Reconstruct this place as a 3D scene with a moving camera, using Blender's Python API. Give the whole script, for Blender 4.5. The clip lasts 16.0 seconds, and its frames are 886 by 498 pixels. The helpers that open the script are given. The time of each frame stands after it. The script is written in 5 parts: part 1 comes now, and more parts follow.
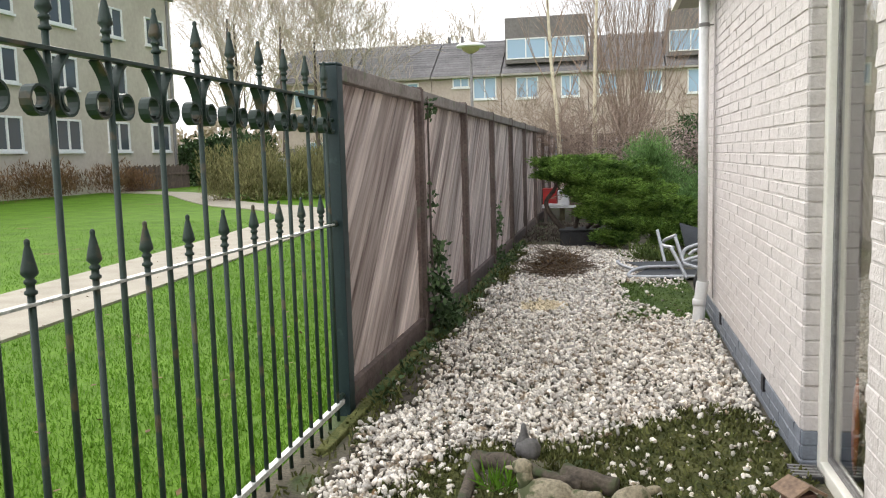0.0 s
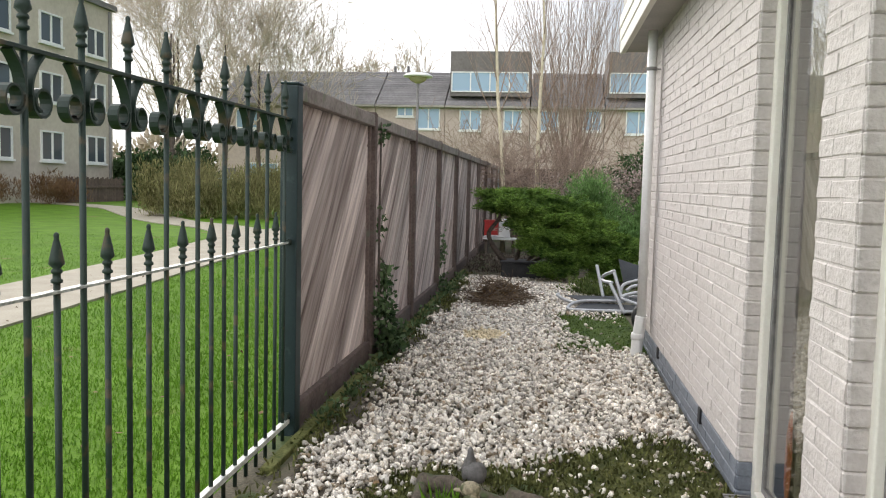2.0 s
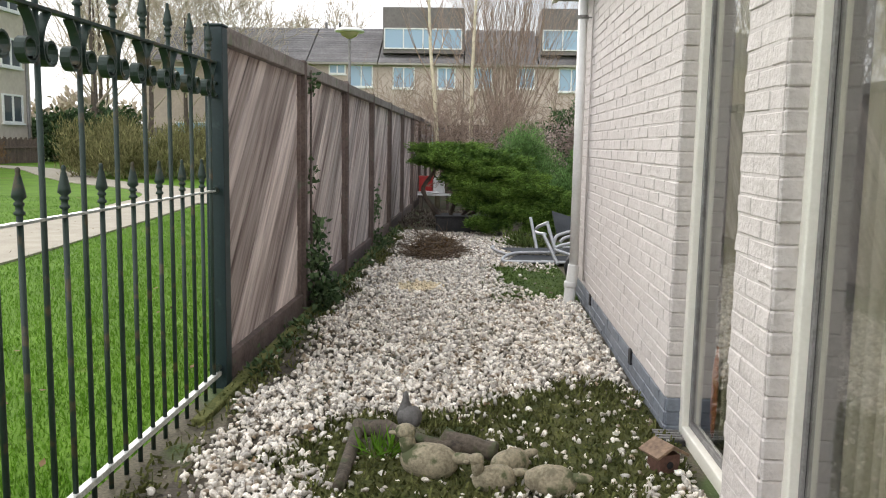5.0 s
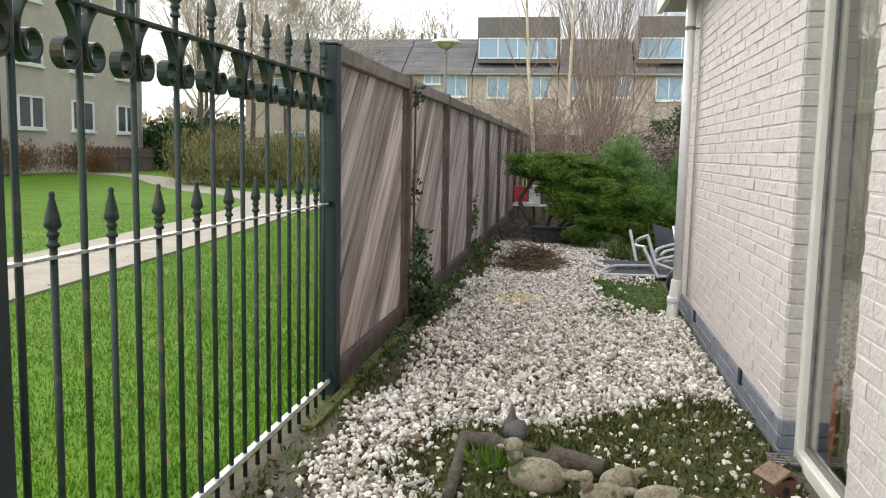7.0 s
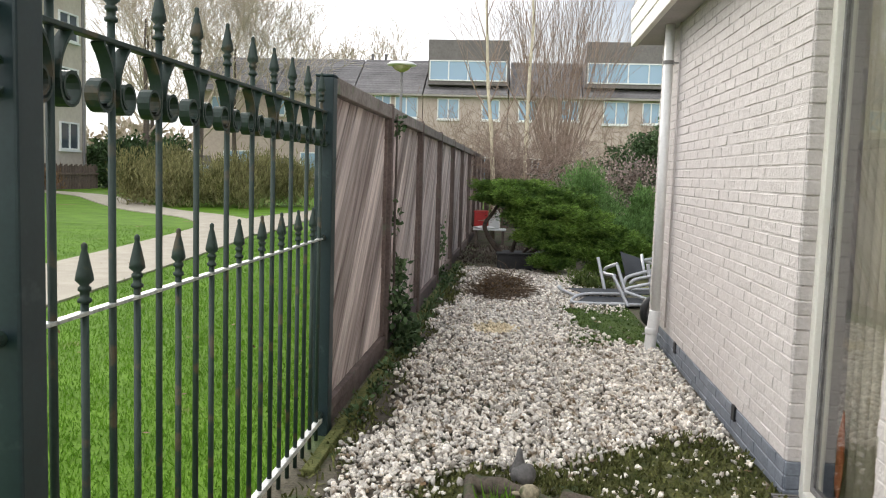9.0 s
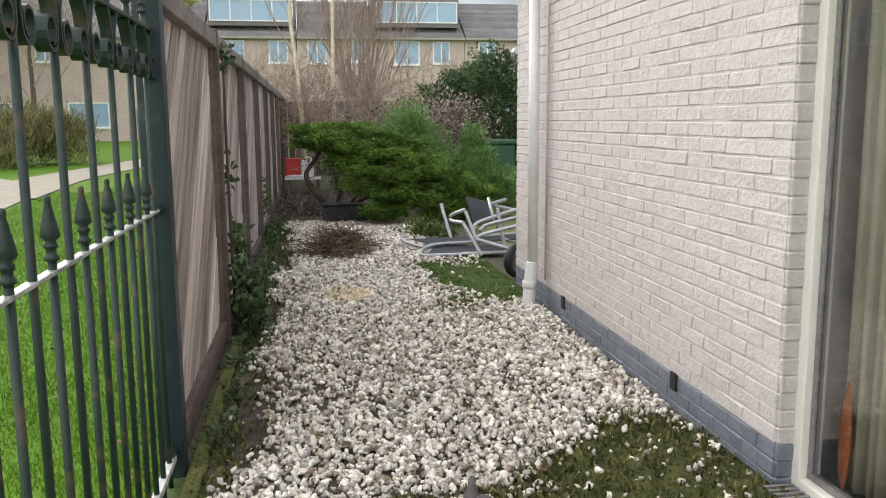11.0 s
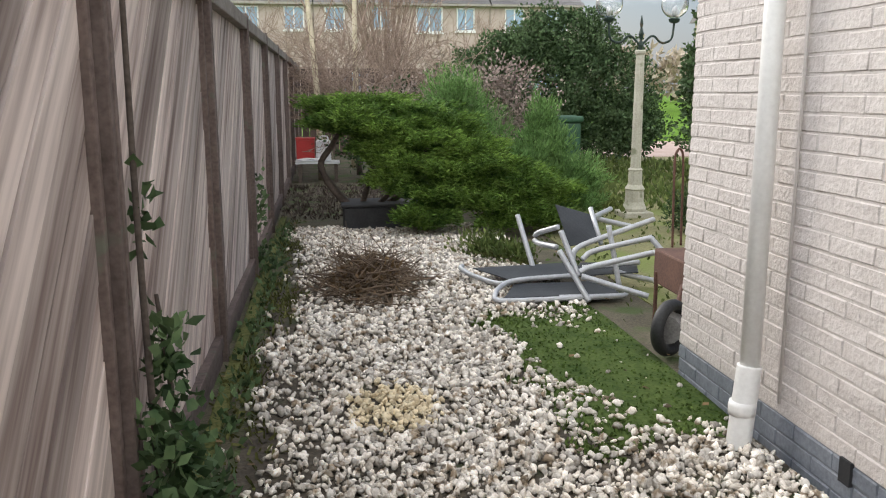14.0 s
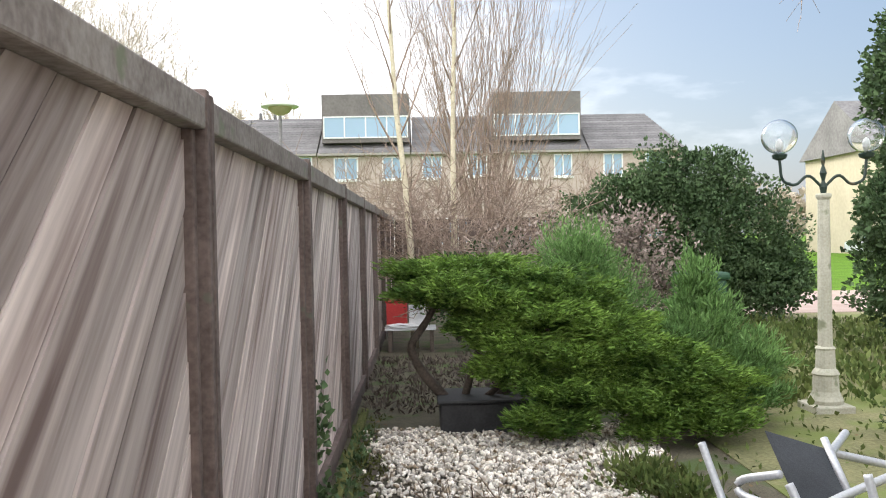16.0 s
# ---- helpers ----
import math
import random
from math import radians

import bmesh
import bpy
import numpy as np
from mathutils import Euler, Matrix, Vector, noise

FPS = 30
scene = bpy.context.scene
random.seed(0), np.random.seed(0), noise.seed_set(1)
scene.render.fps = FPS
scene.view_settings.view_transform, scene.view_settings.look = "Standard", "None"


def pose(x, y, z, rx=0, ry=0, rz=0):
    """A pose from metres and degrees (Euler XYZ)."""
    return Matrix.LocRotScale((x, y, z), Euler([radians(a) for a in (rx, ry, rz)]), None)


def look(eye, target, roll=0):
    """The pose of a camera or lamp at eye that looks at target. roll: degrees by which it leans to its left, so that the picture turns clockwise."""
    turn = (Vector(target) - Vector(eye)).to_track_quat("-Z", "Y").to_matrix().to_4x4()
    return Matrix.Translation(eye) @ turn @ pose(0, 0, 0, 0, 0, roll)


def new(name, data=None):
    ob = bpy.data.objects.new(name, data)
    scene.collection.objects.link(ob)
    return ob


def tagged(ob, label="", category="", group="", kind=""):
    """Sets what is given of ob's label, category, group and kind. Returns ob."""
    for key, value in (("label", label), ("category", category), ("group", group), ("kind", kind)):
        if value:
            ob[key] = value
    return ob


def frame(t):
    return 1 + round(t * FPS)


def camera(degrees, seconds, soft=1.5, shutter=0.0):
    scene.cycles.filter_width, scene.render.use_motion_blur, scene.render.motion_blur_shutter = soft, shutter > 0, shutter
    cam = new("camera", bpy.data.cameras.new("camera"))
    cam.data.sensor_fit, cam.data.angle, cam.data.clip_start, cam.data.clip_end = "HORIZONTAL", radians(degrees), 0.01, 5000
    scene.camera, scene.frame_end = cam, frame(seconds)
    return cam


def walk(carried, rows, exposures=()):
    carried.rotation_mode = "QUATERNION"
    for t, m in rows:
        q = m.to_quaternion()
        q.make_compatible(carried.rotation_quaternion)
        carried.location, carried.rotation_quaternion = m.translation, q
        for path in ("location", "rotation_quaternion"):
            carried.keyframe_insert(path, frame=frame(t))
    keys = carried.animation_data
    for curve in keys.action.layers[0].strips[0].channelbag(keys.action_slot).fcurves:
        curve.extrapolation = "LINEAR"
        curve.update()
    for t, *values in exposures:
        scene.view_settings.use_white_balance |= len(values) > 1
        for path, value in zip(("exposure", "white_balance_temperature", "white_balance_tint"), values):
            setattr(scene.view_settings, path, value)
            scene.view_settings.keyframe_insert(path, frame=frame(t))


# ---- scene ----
cam = camera(56.3, 16.0, soft=1.1)
PATH = [
    (0, (1.357, -4.024, 1.315), (0.962, -2.076, 1.091), -1.6),
    (0.5, (1.358, -4.058, 1.316), (1.153, -2.073, 1.188), -0.6),
    (1, (1.299, -4.091, 1.297), (1.047, -2.117, 1.095), 1.9),
    (1.5, (1.275, -4.092, 1.304), (1.02, -2.118, 1.111), 2.0),
    (2, (1.282, -4.086, 1.297), (1.038, -2.107, 1.142), 1.4),
    (2.5, (1.29, -4.088, 1.31), (1.064, -2.106, 1.172), 1.3),
    (3, (1.286, -4.07, 1.292), (1.082, -2.085, 1.145), 1.7),
    (3.5, (1.29, -4.041, 1.27), (1.112, -2.057, 1.095), 1.5),
    (4, (1.297, -4.032, 1.255), (1.167, -2.046, 1.066), 0.4),
    (4.2, (1.297, -4.03, 1.241), (1.194, -2.043, 1.03), 0.5),
    (6.3, (1.259, -4.115, 1.224), (1.149, -2.136, 0.963), 2.0),
    (6.5, (1.241, -4.106, 1.248), (1.073, -2.129, 1.001), 1.8),
    (7, (1.221, -4.098, 1.254), (0.916, -2.135, 1.023), 1.1),
    (7.5, (1.225, -4.082, 1.277), (0.931, -2.112, 1.092), 0.7),
    (8, (1.234, -4.089, 1.297), (0.982, -2.11, 1.165), 0.5),
    (8.2, (1.189, -4.119, 1.335), (0.944, -2.139, 1.187), 0.6),
    (10.3, (0.654, -3.629, 1.287), (0.792, -1.645, 1.077), 0.0),
    (10.5, (0.607, -3.518, 1.285), (0.814, -1.544, 1.042), -1.0),
    (11, (0.532, -3.069, 1.293), (0.843, -1.117, 0.985), -0.4),
    (11.5, (0.55, -2.609, 1.284), (0.956, -0.683, 0.926), -1.2),
    (12, (0.485, -2.217, 1.331), (0.875, -0.28, 1.021), -0.3),
    (12.5, (0.479, -1.727, 1.31), (0.876, 0.216, 1.047), 1.1),
    (13, (0.503, -1.275, 1.293), (0.944, 0.668, 1.111), 1.8),
    (13.5, (0.521, -0.739, 1.305), (0.869, 1.212, 1.035), 0.2),
    (14, (0.546, -0.236, 1.29), (0.816, 1.71, 0.916), -0.1),
    (14.5, (0.543, 0.268, 1.331), (0.645, 2.229, 0.952), 0.3),
    (15, (0.554, 0.804, 1.354), (0.7, 2.785, 1.119), 2.4),
    (15.5, (0.629, 1.252, 1.36), (0.726, 3.249, 1.314), 1.0),
    (16, (0.583, 1.626, 1.419), (0.63, 3.625, 1.389), -1.1),
]
EXPOSURES = ((0, 1.52), (1.0, 1.38), (2.5, 1.33), (4, 1.33), (6, 1.40), (8, 1.38), (12.5, 1.38), (14, 1.55), (14.6, 1.88), (16, 1.92))
walk(cam, [(t, look(eye, target, roll)) for t, eye, target, roll in PATH], EXPOSURES)

# ---- world and sun ----
SUN_EL, SUN_AZ = radians(24), radians(-28)
world = bpy.data.worlds.new("world")
scene.world = world
world.use_nodes = True
wt = world.node_tree
wt.nodes.clear()
w_out = wt.nodes.new("ShaderNodeOutputWorld")
w_bg = wt.nodes.new("ShaderNodeBackground")
w_sky = wt.nodes.new("ShaderNodeTexSky")
w_sky.sky_type, w_sky.sun_disc = 'NISHITA', False
w_sky.sun_elevation, w_sky.sun_rotation = SUN_EL, SUN_AZ
w_sky.dust_density, w_sky.air_density = 2.0, 1.2
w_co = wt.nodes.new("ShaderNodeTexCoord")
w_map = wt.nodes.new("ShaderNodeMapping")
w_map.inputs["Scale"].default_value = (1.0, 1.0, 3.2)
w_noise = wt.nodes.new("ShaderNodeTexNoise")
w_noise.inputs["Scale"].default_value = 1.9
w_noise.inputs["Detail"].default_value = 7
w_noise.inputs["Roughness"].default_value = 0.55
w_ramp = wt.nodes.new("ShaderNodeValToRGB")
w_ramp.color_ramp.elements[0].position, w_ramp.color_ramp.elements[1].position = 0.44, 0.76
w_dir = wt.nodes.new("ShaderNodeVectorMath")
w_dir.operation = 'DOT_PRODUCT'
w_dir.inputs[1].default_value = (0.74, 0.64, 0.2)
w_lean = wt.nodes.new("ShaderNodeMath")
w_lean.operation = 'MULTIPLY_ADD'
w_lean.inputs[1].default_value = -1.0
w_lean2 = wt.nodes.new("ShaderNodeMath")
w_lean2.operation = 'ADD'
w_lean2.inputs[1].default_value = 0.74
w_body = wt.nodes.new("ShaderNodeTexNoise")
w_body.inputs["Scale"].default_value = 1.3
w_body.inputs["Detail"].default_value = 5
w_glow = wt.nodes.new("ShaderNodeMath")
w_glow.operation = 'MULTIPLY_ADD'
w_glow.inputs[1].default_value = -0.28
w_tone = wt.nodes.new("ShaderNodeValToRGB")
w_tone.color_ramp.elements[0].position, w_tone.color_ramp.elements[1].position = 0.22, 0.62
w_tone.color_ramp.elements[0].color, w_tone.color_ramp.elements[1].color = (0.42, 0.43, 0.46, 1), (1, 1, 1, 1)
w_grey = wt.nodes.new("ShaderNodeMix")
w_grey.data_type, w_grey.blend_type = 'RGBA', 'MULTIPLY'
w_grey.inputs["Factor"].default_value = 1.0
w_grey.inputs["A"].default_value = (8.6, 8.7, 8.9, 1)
w_cloud = wt.nodes.new("ShaderNodeMix")
w_cloud.data_type = 'RGBA'
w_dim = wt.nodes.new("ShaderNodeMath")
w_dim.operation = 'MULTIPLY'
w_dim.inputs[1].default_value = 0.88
wt.links.new(w_co.outputs["Generated"], w_map.inputs["Vector"])
wt.links.new(w_map.outputs["Vector"], w_noise.inputs["Vector"])
wt.links.new(w_co.outputs["Generated"], w_dir.inputs[0])
wt.links.new(w_dir.outputs["Value"], w_lean.inputs[0])
wt.links.new(w_noise.outputs["Fac"], w_lean.inputs[2])
wt.links.new(w_lean.outputs["Value"], w_lean2.inputs[0])
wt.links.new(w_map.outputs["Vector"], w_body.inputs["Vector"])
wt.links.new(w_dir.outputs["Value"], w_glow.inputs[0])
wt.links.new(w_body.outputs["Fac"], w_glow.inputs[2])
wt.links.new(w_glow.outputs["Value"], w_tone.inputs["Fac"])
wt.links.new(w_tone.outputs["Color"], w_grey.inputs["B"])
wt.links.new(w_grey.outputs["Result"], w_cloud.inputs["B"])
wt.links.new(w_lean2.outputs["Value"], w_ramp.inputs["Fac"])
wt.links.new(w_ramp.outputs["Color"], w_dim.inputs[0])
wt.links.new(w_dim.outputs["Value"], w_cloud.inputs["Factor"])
w_soft = wt.nodes.new("ShaderNodeMix")
w_soft.data_type = 'RGBA'
w_soft.inputs["Factor"].default_value = 0.82
w_soft.inputs["B"].default_value = (0.62, 0.86, 1.3, 1)
wt.links.new(w_sky.outputs["Color"], w_soft.inputs["A"])
wt.links.new(w_soft.outputs["Result"], w_cloud.inputs["A"])
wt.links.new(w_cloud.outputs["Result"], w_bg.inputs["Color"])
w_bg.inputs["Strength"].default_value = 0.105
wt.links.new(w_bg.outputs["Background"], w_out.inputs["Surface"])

sun = new("sun", bpy.data.lights.new("sun", 'SUN'))
sun.data.energy, sun.data.angle, sun.data.color = 0.9, radians(20), (1.0, 0.95, 0.87)
sun.matrix_basis = look((0, 0, 30), (-30 * math.sin(SUN_AZ) / math.tan(SUN_EL), -30 * math.cos(SUN_AZ) / math.tan(SUN_EL), 0))


# ---- materials ----
def mat(name, a, b, rough=0.8, scale=8.0, fine=90.0, bump=0.25, depth=0.004, metal=0.0, vary=0.0, stretch=(1, 1, 1), turn=(0, 0, 0), spots=None, island=False, trans=0.0):
    m = bpy.data.materials.new(name)
    m.use_nodes = True
    nt = m.node_tree
    n, l = nt.nodes, nt.links
    bs = n["Principled BSDF"]
    bs.inputs["Roughness"].default_value, bs.inputs["Metallic"].default_value = rough, metal
    if trans or island or name == "grass":
        bs.inputs["Specular IOR Level"].default_value = 0.15
    mp = n.new("ShaderNodeMapping")
    mp.vector_type = 'TEXTURE'
    mp.inputs["Scale"].default_value, mp.inputs["Rotation"].default_value = [1 / v for v in stretch], [radians(v) for v in turn]
    geo = n.new("ShaderNodeNewGeometry")
    l.new(geo.outputs["Position"], mp.inputs["Vector"])
    n1, n2 = n.new("ShaderNodeTexNoise"), n.new("ShaderNodeTexNoise")
    for k, s, d in ((n1, scale, 5), (n2, fine, 4)):
        k.inputs["Scale"].default_value, k.inputs["Detail"].default_value = s, d
        l.new(mp.outputs["Vector"], k.inputs["Vector"])
    mixf = n.new("ShaderNodeMath")
    mixf.operation = 'MULTIPLY_ADD'
    l.new(n2.outputs["Fac"], mixf.inputs[0])
    mixf.inputs[1].default_value = 0.5
    half = n.new("ShaderNodeMath")
    half.operation = 'MULTIPLY'
    half.inputs[1].default_value = 0.5
    l.new(n1.outputs["Fac"], half.inputs[0])
    l.new(half.outputs[0], mixf.inputs[2])
    ramp = n.new("ShaderNodeValToRGB")
    ramp.color_ramp.elements[0].position, ramp.color_ramp.elements[1].position = 0.36, 0.64
    ramp.color_ramp.elements[0].color, ramp.color_ramp.elements[1].color = (*a, 1), (*b, 1)
    l.new(mixf.outputs[0], ramp.inputs["Fac"])
    col = ramp.outputs["Color"]
    if spots:
        n3 = n.new("ShaderNodeTexNoise")
        n3.inputs["Scale"].default_value, n3.inputs["Detail"].default_value = spots[1], 6
        l.new(geo.outputs["Position"], n3.inputs["Vector"])
        r3 = n.new("ShaderNodeValToRGB")
        r3.color_ramp.elements[0].position, r3.color_ramp.elements[1].position = spots[2], spots[2] + 0.08
        l.new(n3.outputs["Fac"], r3.inputs["Fac"])
        mx = n.new("ShaderNodeMix")
        mx.data_type = 'RGBA'
        mx.inputs["B"].default_value = (*spots[0], 1)
        l.new(r3.outputs["Color"], mx.inputs["Factor"])
        l.new(col, mx.inputs["A"])
        col = mx.outputs["Result"]
    if vary:
        if island:
            rnd = geo.outputs["Random Per Island"]
        else:
            rnd = n.new("ShaderNodeObjectInfo").outputs["Random"]
        mr = n.new("ShaderNodeMapRange")
        mr.inputs["To Min"].default_value, mr.inputs["To Max"].default_value = 1 - vary, 1 + vary
        l.new(rnd, mr.inputs["Value"])
        hs = n.new("ShaderNodeHueSaturation")
        l.new(mr.outputs["Result"], hs.inputs["Value"])
        l.new(col, hs.inputs["Color"])
        col = hs.outputs["Color"]
    l.new(col, bs.inputs["Base Color"])
    if bump:
        bp = n.new("ShaderNodeBump")
        bp.inputs["Strength"].default_value, bp.inputs["Distance"].default_value = bump, depth
        l.new(mixf.outputs[0], bp.inputs["Height"])
        l.new(bp.outputs["Normal"], bs.inputs["Normal"])
    if trans:
        tr = n.new("ShaderNodeBsdfTranslucent")
        l.new(col, tr.inputs["Color"])
        ms = n.new("ShaderNodeMixShader")
        ms.inputs["Fac"].default_value = trans
        l.new(bs.outputs["BSDF"], ms.inputs[1])
        l.new(tr.outputs["BSDF"], ms.inputs[2])
        l.new(ms.outputs["Shader"], n["Material Output"].inputs["Surface"])
    return m


M = {}
M["grass"] = mat("grass", (0.065, 0.14, 0.008), (0.13, 0.25, 0.018), 0.9, 1.6, 55, 0.5, 0.02, spots=((0.16, 0.15, 0.05), 0.9, 0.64))
M["blade"] = mat("blade", (0.068, 0.165, 0.011), (0.135, 0.265, 0.026), 0.6, 1.2, 40, 0, vary=0.22, island=True, trans=0.35)
M["garden"] = mat("garden_ground", (0.12, 0.12, 0.05), (0.27, 0.25, 0.12), 0.95, 2.5, 40, 0.6, 0.02, spots=((0.16, 0.19, 0.05), 1.3, 0.5))
M["turf"] = mat("turf", (0.055, 0.10, 0.022), (0.15, 0.21, 0.06), 0.9, 5, 60, 0.5, 0.012, vary=0.3, island=True, trans=0.2)
M["lamp_bowl"] = mat("lamp_bowl", (0.72, 0.66, 0.46), (0.80, 0.75, 0.56), 0.5, 4, 40, 0, trans=0.6)
# pale tones stand for the sky's gloss on the green middle rail
M["sheen_middle"] = mat("sheen_middle_rail", (0.12, 0.14, 0.12), (0.58, 0.59, 0.55), 0.4, 10, 60, 0.2, 0.001)
M["gutter"] = mat("gutter", (0.30, 0.27, 0.24), (0.38, 0.35, 0.31), 0.7, 1, 8, 0)
M["soil"] = mat("soil", (0.06, 0.052, 0.035), (0.15, 0.13, 0.085), 0.95, 5, 70, 0.7, 0.02, spots=((0.07, 0.10, 0.03), 2.2, 0.52))
M["moss"] = mat("moss", (0.052, 0.066, 0.02), (0.165, 0.165, 0.06), 0.95, 7, 60, 0.6, 0.015, vary=0.45, island=True)
M["gravel"] = mat("gravel", (0.50, 0.44, 0.365), (0.90, 0.855, 0.79), 0.8, 14, 120, 0.3, 0.004, vary=0.48, island=True, spots=((0.28, 0.22, 0.155), 16.0, 0.55))
M["gravel_bed"] = mat("gravel_bed", (0.04, 0.033, 0.024), (0.11, 0.09, 0.065), 0.95, 9, 45, 0.9, 0.02, spots=((0.05, 0.065, 0.025), 2.6, 0.57))
M["ochre"] = mat("ochre_gravel", (0.62, 0.50, 0.32), (0.86, 0.76, 0.56), 0.8, 25, 160, 0.2, 0.003, vary=0.2, island=True)
M["path"] = mat("path", (0.30, 0.262, 0.20), (0.43, 0.385, 0.305), 0.9, 3, 60, 0.3, 0.006)
M["white_brick"] = mat("white_brick", (0.51, 0.465, 0.44), (0.61, 0.565, 0.54), 0.8, 16, 60, 1.0, 0.012, vary=0.03, spots=((0.41, 0.375, 0.355), 30, 0.68))
M["plinth"] = mat("plinth", (0.125, 0.14, 0.17), (0.20, 0.22, 0.255), 0.65, 9, 70, 0.5, 0.005, vary=0.08)
M["mortar"] = mat("mortar", (0.47, 0.43, 0.41), (0.57, 0.53, 0.505), 0.85, 16, 60, 0.8, 0.008)
M["plinth_mortar"] = mat("plinth_mortar", (0.12, 0.13, 0.155), (0.18, 0.195, 0.22), 0.85, 9, 90, 0.4, 0.004)
M["plank"] = mat("weathered_plank", (0.20, 0.14, 0.125), (0.74, 0.635, 0.585), 0.85, 6, 26, 0.6, 0.004, vary=0.3, stretch=(1, 1, 0.06), turn=(-45, 0, 0))
M["fence_frame"] = mat("dark_fence_wood", (0.085, 0.06, 0.052), (0.18, 0.135, 0.12), 0.85, 6, 50, 0.4, 0.003, vary=0.12, spots=((0.13, 0.13, 0.10), 9, 0.62))
M["fence_cap"] = mat("cap_wood", (0.16, 0.13, 0.115), (0.30, 0.265, 0.24), 0.85, 6, 50, 0.4, 0.003, vary=0.12, spots=((0.17, 0.18, 0.12), 9, 0.6))
M["iron"] = mat("green_iron", (0.008, 0.022, 0.016), (0.015, 0.033, 0.023), 0.55, 14, 120, 0.15, 0.001, spots=((0.062, 0.050, 0.026), 12, 0.57))
M["post"] = mat("green_steel", (0.006, 0.019, 0.022), (0.011, 0.028, 0.031), 0.45, 8, 90, 0.1, 0.001, spots=((0.03, 0.05, 0.05), 12, 0.62))
M["rail"] = mat("pale_rail", (0.30, 0.31, 0.29), (0.72, 0.72, 0.68), 0.5, 14, 90, 0.2, 0.001)
M["pipe"] = mat("white_plastic", (0.72, 0.71, 0.69), (0.83, 0.82, 0.80), 0.4, 5, 60, 0.08, 0.001, spots=((0.55, 0.54, 0.48), 7, 0.68))
M["cream"] = mat("cream_paint", (0.78, 0.75, 0.66), (0.86, 0.83, 0.75), 0.45, 6, 80, 0.1, 0.001, spots=((0.62, 0.57, 0.47), 12, 0.7))
M["soffit"] = mat("soffit", (0.36, 0.34, 0.31), (0.46, 0.43, 0.40), 0.7, 4, 60, 0.2, 0.002)
M["black"] = mat("black_rubber", (0.014, 0.014, 0.015), (0.035, 0.035, 0.036), 0.6, 10, 90, 0.2, 0.002)
M["dark_hole"] = mat("dark_hole", (0.012, 0.012, 0.014), (0.022, 0.022, 0.024), 0.9, 10, 90, 0)
M["alu"] = mat("aluminium", (0.42, 0.43, 0.45), (0.58, 0.59, 0.61), 0.45, 9, 80, 0.08, 0.001, metal=0.35)
M["mesh_fabric"] = mat("mesh_fabric", (0.022, 0.026, 0.032), (0.05, 0.055, 0.062), 0.75, 5, 220, 0.4, 0.002)
M["curtain"] = mat("curtain", (0.60, 0.54, 0.42), (0.76, 0.70, 0.57), 0.9, 3, 120, 0.2, 0.002, trans=0.3)
M["room"] = mat("room_wall", (0.34, 0.30, 0.26), (0.44, 0.40, 0.35), 0.9, 3, 40, 0.1)
M["brown_cloth"] = mat("orange_cloth", (0.32, 0.08, 0.03), (0.46, 0.14, 0.06), 0.9, 6, 90, 0.2)
M["bark"] = mat("bark", (0.055, 0.042, 0.034), (0.14, 0.11, 0.09), 0.9, 9, 60, 0.6, 0.01)
M["twig"] = mat("twig", (0.19, 0.135, 0.105), (0.40, 0.30, 0.235), 0.85, 5, 40, 0)
M["brush"] = mat("brushwood", (0.07, 0.045, 0.03), (0.21, 0.15, 0.095), 0.85, 5, 40, 0)
# paler than the near twigs: bright distance haze put into the colour
M["hazy_twig"] = mat("hazy_twig", (0.34, 0.28, 0.215), (0.56, 0.48, 0.37), 0.85, 1, 10, 0)
M["birch"] = mat("birch_bark", (0.44, 0.375, 0.26), (0.68, 0.60, 0.45), 0.8, 3, 30, 0.3, 0.004, stretch=(1, 1, 2.5), spots=((0.12, 0.10, 0.08), 7, 0.66))
M["juniper"] = mat("juniper", (0.045, 0.095, 0.02), (0.21, 0.33, 0.065), 0.7, 2.4, 12, 0, vary=0.5, island=True, trans=0.2)
M["pine"] = mat("pine", (0.075, 0.15, 0.045), (0.22, 0.36, 0.12), 0.7, 3, 20, 0, vary=0.4, island=True, trans=0.25)
M["ivy"] = mat("ivy_leaf", (0.038, 0.075, 0.032), (0.13, 0.19, 0.085), 0.6, 2, 14, 0, vary=0.5, island=True, trans=0.12)
M["hedge"] = mat("hedge_leaf", (0.03, 0.055, 0.024), (0.08, 0.125, 0.052), 0.6, 1, 8, 0, vary=0.45, island=True, trans=0.15)
M["olive"] = mat("olive_shrub", (0.12, 0.12, 0.048), (0.29, 0.27, 0.125), 0.8, 1, 6, 0, vary=0.45, island=True, trans=0.25)
M["russet"] = mat("russet_shrub", (0.13, 0.075, 0.04), (0.26, 0.16, 0.085), 0.8, 1, 6, 0, vary=0.4, island=True, trans=0.2)
M["pale_leaf"] = mat("pale_leaf", (0.16, 0.12, 0.10), (0.42, 0.35, 0.31), 0.7, 3, 20, 0, vary=0.5, island=True, trans=0.2)
M["dead_leaf"] = mat("dead_leaf", (0.10, 0.065, 0.035), (0.26, 0.17, 0.09), 0.8, 6, 40, 0, vary=0.4, island=True)
M["groundcover"] = mat("groundcover", (0.07, 0.11, 0.03), (0.18, 0.21, 0.07), 0.7, 2, 14, 0, vary=0.45, island=True, trans=0.2)
M["stone"] = mat("lamp_stone", (0.36, 0.34, 0.27), (0.52, 0.50, 0.41), 0.85, 6, 60, 0.4, 0.004, spots=((0.22, 0.23, 0.15), 6, 0.58))
